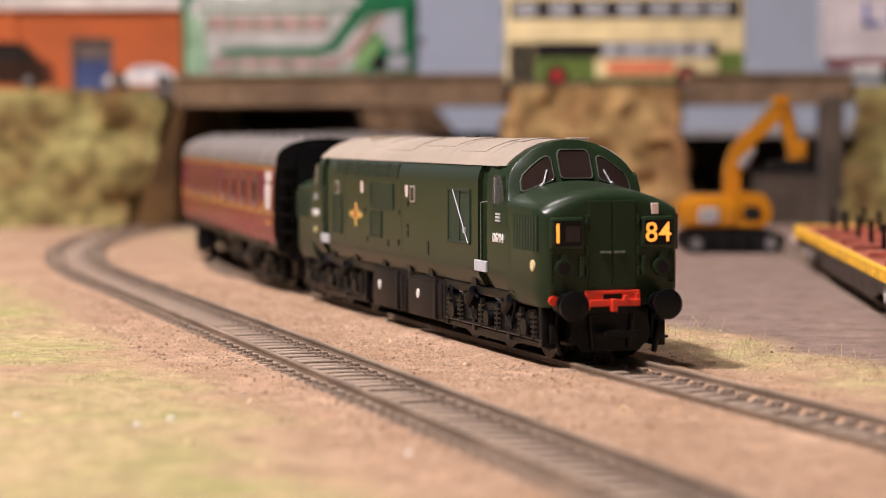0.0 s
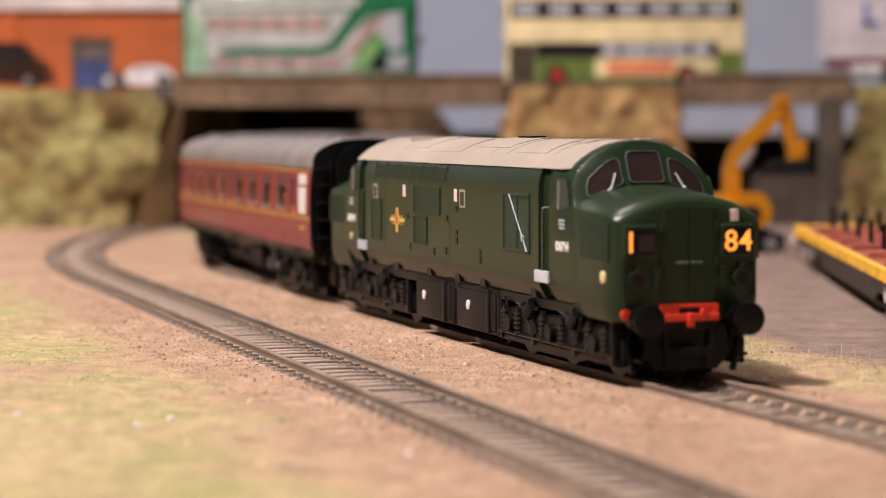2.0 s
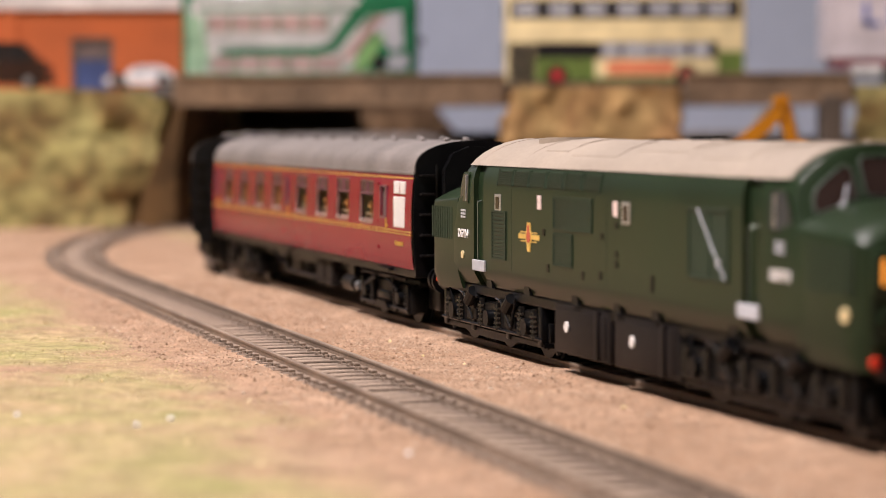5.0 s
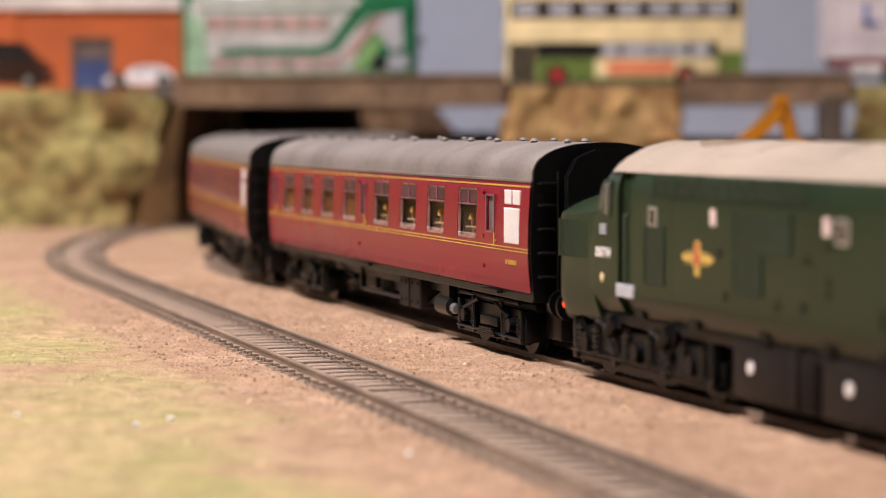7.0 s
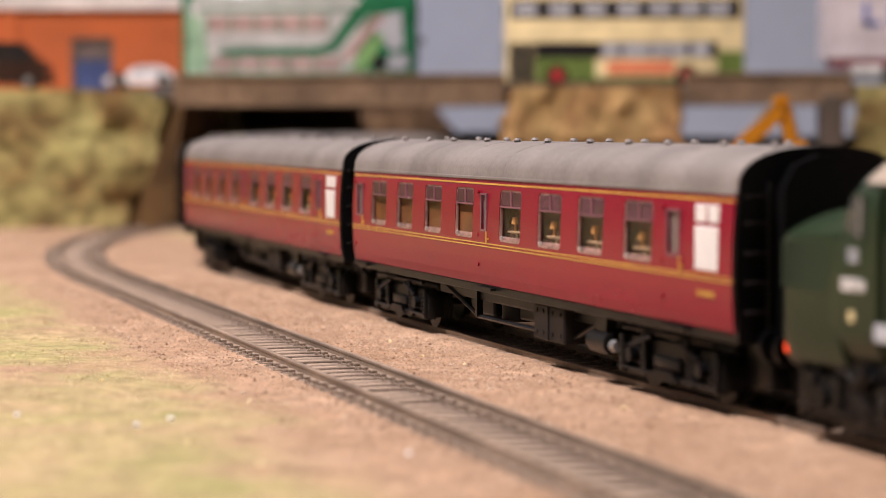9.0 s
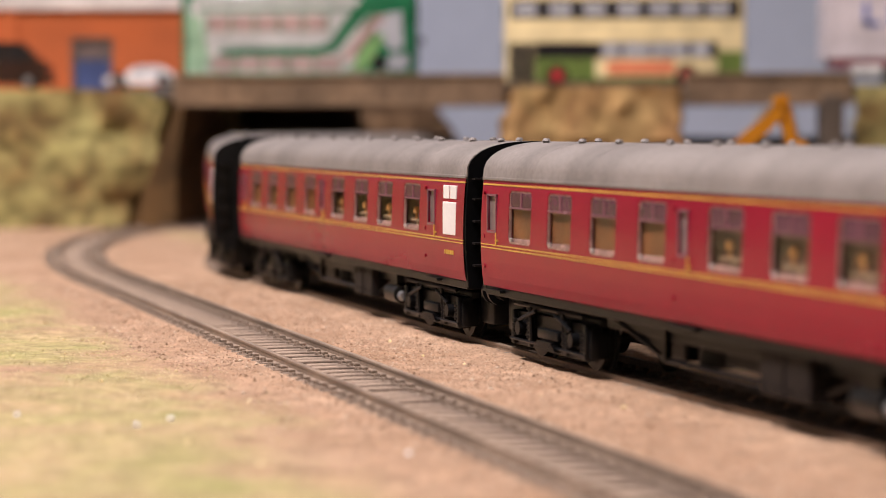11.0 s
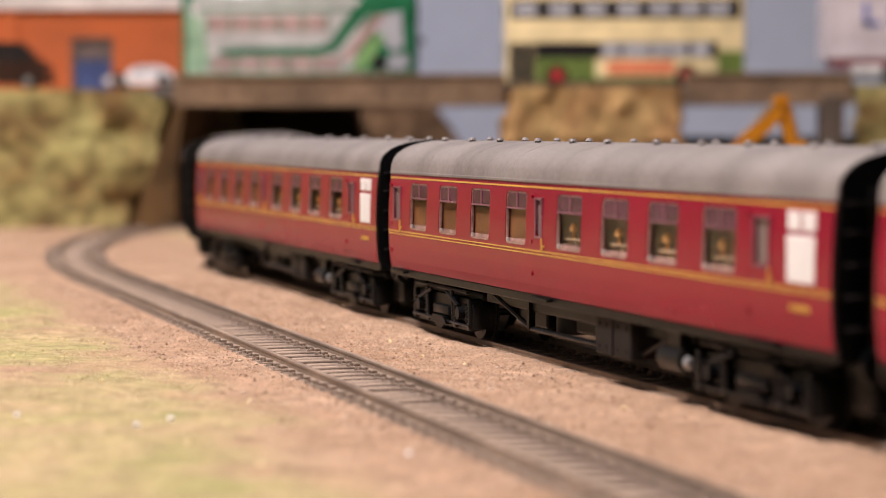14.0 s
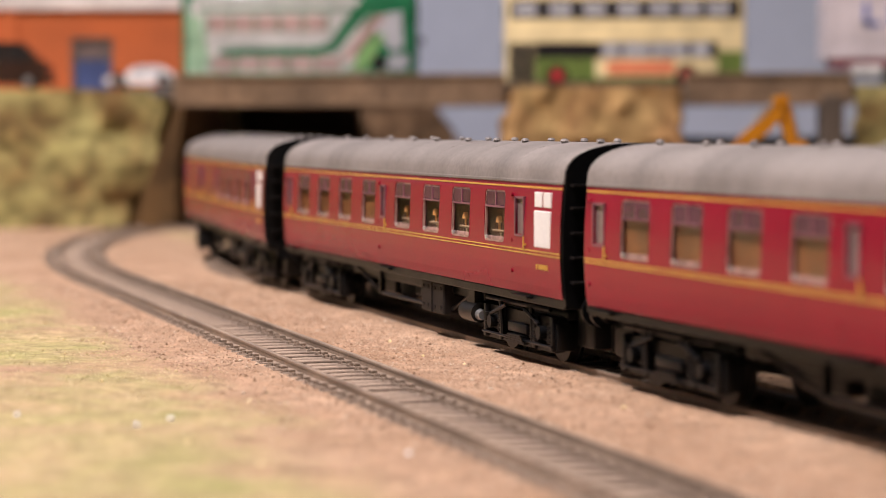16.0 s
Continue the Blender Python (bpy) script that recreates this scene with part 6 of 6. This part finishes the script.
def building():
    h = thing("brick_building", "long orange brick building with white fascia and blue door", "building", mm(-430, 1470, ROAD_Z - 3))
    quick("front_wall", lambda b: prism(b, [(0, 0), (193, 0), (193, 37), (218, 37), (218, 0), (267, 0), (267, 56), (0, 56)], 1, 0, 5), M_BRICK, h, "orange brick wall with a doorway")
    for q in ((0, 5, 5, 80), (262, 267, 5, 80), (0, 267, 80, 85)):
        quick("wall", lambda b: box(b, *q, 0, 56), M_BRICK, h)
    quick("fascia", lambda b: box(b, -3, 270, -4, 88, 55.5, 64, 0.5), M_FASCIA, h, "off white roof fascia")
    quick("roof", lambda b: box(b, -1, 268, -2, 86, 64, 66, 0.4), M_ROAD, h)
    d = quick("door", lambda b: box(b, 194, 217.4, 2.2, 3.6, 3, 23.5, 0.2), M_BLUE, h, "blue door")
    quick("door_frame", lambda b: (box(b, 192.5, 194.2, -0.6, 4, 0, 37, 0.1), box(b, 217.2, 218.8, -0.6, 4, 0, 37, 0.1), box(b, 192.5, 218.8, -0.6, 4, 36, 37.6, 0.1), box(b, 194, 217.4, 1.6, 4, 23.5, 24.6, 0.1)), M_ROAD, d, "grey door frame")
    quick("door_light", lambda b: box(b, 194.2, 217.2, 2.4, 3.2, 24.6, 36), M_HAZE, d, "grey glass above the door")
    for x in (150, 100, 50):
        quick("pilaster", lambda b: box(b, x, x + 8, -2.6, 0, 0, 55.4, 0.3), M_BRICK, h)


building()


# ---------------------------------------------------------------- loose scatter: grains and grass
def speckle(name, colours, rough=0.85):
    """Colour picked for each separate blade or grain."""
    m = bpy.data.materials.new(name)
    m.use_nodes = True
    N, Lk = m.node_tree.nodes, m.node_tree.links
    g = N.new("ShaderNodeNewGeometry"); r = N.new("ShaderNodeValToRGB")
    els = r.color_ramp.elements
    while len(els) < len(colours):
        els.new(0.5)
    for i, c in enumerate(colours):
        els[i].position = i / (len(colours) - 1); els[i].color = (*c, 1)
    Lk.new(g.outputs["Random Per Island"], r.inputs["Fac"]); Lk.new(r.outputs["Color"], N["Principled BSDF"].inputs["Base Color"])
    N["Principled BSDF"].inputs["Roughness"].default_value = rough
    return m


def stuff_mesh(name, label, category, verts, faces, mat):
    me = bpy.data.meshes.new(name)
    me.from_pydata((np.array(verts) * K).tolist(), [], faces); me.materials.append(mat)
    tagged(new(name, me), label, category, kind="stuff")


def place(along, across):
    p = ORIGIN + U_DIR * along + N_DIR * across
    return p.x, p.y


def grains():
    rnd = random.Random(11)
    verts, faces = [], []
    octa = ((1, 0, 0), (0, 1, 0), (-1, 0, 0), (0, -1, 0), (0, 0, 1), (0, 0, -1))
    tri = ((0, 1, 4), (1, 2, 4), (2, 3, 4), (3, 0, 4), (1, 0, 5), (2, 1, 5), (3, 2, 5), (0, 3, 5))
    bands = ((-47, -14, 13000), (-95, -76, 6500), (14, 30, 2500), (30, 62, 1500), (-8, 8, 900), (-66, -52, 500), (-81, -74, 1800), (-46, -16, 9000))
    for a0, a1, n in bands:
        for _ in range(n):
            s = rnd.uniform(-230, 300); a = rnd.uniform(a0, a1) + (0 if rnd.random() > 0.15 else rnd.uniform(-6, 6))
            x, y = place(s, a)
            big = rnd.random() < (0.07 if a0 == -81 else 0.02)
            r = rnd.uniform(0.35, 0.65) if big else rnd.uniform(0.10, 0.26)
            z = ground_height(x, y) + r * 0.3 + (0.35 if abs(a) < 9 or abs(a + 62) < 9 else 0)
            k = len(verts)
            t = rnd.uniform(0, 6.28)
            for u, v, w in octa:
                q = r * rnd.uniform(0.7, 1.2)
                verts.append((x + q * (u * math.cos(t) - v * math.sin(t)), y + q * (u * math.sin(t) + v * math.cos(t)), z + q * w * 0.8))
            faces += [(k + i, k + j, k + l) for i, j, l in tri]
    stuff_mesh("ground_grains", "fine loose sand and ballast grains beside the rails", "gravel", verts, faces, speckle("grain_colours", [(0.22, 0.135, 0.08), (0.33, 0.205, 0.125), (0.43, 0.285, 0.185), (0.38, 0.25, 0.16), (0.48, 0.34, 0.23), (0.62, 0.50, 0.38)]))


grains()


def grass(name, label, bands, colours, seed):
    rnd = random.Random(seed)
    verts, faces = [], []
    for s0, s1, a0, a1, n, h0, h1 in bands:
        for _ in range(n):
            s, a = rnd.uniform(s0, s1), rnd.uniform(a0, a1)
            x, y = place(s, a)
            if noise.noise((x / 16, y / 16, 2)) + 0.5 * noise.noise((x / 5, y / 5, 4)) < rnd.uniform(-0.5, 0.25):
                continue
            z = ground_height(x, y) - 0.2
            h = rnd.uniform(h0, h1) * 0.55; t = rnd.uniform(0, 6.28); w = rnd.uniform(0.045, 0.09)
            lean = 2.4 if h1 < 2.5 else 0.8
            lx, ly = rnd.uniform(-lean, lean) * h, rnd.uniform(-lean, lean) * h
            k = len(verts)
            cw, sw = w * math.cos(t), w * math.sin(t)
            mx, my, mz = x + lx * 0.42, y + ly * 0.42, z + h * 0.62
            verts += [(x - cw, y - sw, z), (x + cw, y + sw, z), (mx - cw * 0.8, my - sw * 0.8, mz), (mx + cw * 0.8, my + sw * 0.8, mz), (x + lx, y + ly, z + h)]
            faces += [(k, k + 1, k + 3, k + 2), (k + 2, k + 3, k + 4)]
    stuff_mesh(name, label, "grass", verts, faces, speckle(name + "_colours", colours, 0.8))


STRAW = [(0.34, 0.33, 0.12), (0.50, 0.44, 0.20), (0.60, 0.49, 0.28), (0.74, 0.63, 0.42), (0.48, 0.46, 0.20), (0.56, 0.42, 0.25)]
grass("lineside_grass", "dry yellow green fibre grass beside the near track", [(-330, 330, -190, -98, 60000, 0.4, 1.3), (-250, 300, -102, -84, 4000, 0.4, 1.1), (-140, 160, -165, -94, 2500, 1.0, 2.4), (-120, 260, -170, -98, 160, 1.5, 3.4)], STRAW, 21)
grass("verge_grass", "strip of dry fibre grass between track and yard", [(-150, 300, 30, 64, 16000, 0.4, 1.6), (-100, 200, 36, 62, 1400, 1.2, 2.4), (-60, 160, 38, 60, 220, 4, 11)], STRAW, 22)


def flecks():
    """A few pale beads in the scatter, standing in for bright glints."""
    rnd = random.Random(8)
    spots = [(-52, 434), (-82, 438), (-57, 423), (-6, 390), (-93, 560), (-88, 590), (-61, 520), (-40, 470), (-75, 500), (-98, 640), (-100, 600), (20, 470), (36, 455), (-14, 600), (-5, 560), (5, 540), (-45, 400), (-30, 372)]
    for i, (x, y) in enumerate(spots):
        r = 0.62 if i < 4 else rnd.uniform(0.35, 0.6)
        z = ground_height(x, y)
        bm = bmesh.new()
        bmesh.ops.create_icosphere(bm, subdivisions=3 if i < 4 else 1, radius=r)
        for v in bm.verts:
            v.co *= 1.0 if i < 4 else rnd.uniform(0.8, 1.15)
        ob = part("pebble", bm, M_WHITE if i < 4 else M_CREAM, None, smooth=i < 4, at=mm(x, y, z + r * 0.3))
        tagged(ob, "tiny pale bead standing in for a glint on the sandy ground", "pebble", "pale pebbles")


flecks()


# ---------------------------------------------------------------- what moves
def motions():
    times = [i * 0.5 for i in range(33)]
    for ob, behind, half in MOVERS:
        rows = []
        for t in times:
            p, h = chord(TRAIN_LINE, travelled(t) - behind, half)
            rows.append((t, mm(p.x, p.y, 0, 0, 0, h)))
        walk(ob, rows)
    for ob, behind, x, half in BOGIES:
        rows = []
        for t in times:
            s = travelled(t) - behind
            h = chord(TRAIN_LINE, s, half)[1]
            hb = chord(TRAIN_LINE, s + x, 20)[1]
            rows.append((t, mm(x, 0, 0, 0, 0, hb - h)))
        walk(ob, rows)
    fine = [i / 10 for i in range(161)]
    for ob, x, r in WHEELS:
        walk(ob, [(t, mm(x, 0, r) @ pose(0, 0, 0, 0, math.degrees(travelled(t) * 1.0 / r), 0)) for t in fine])


motions()
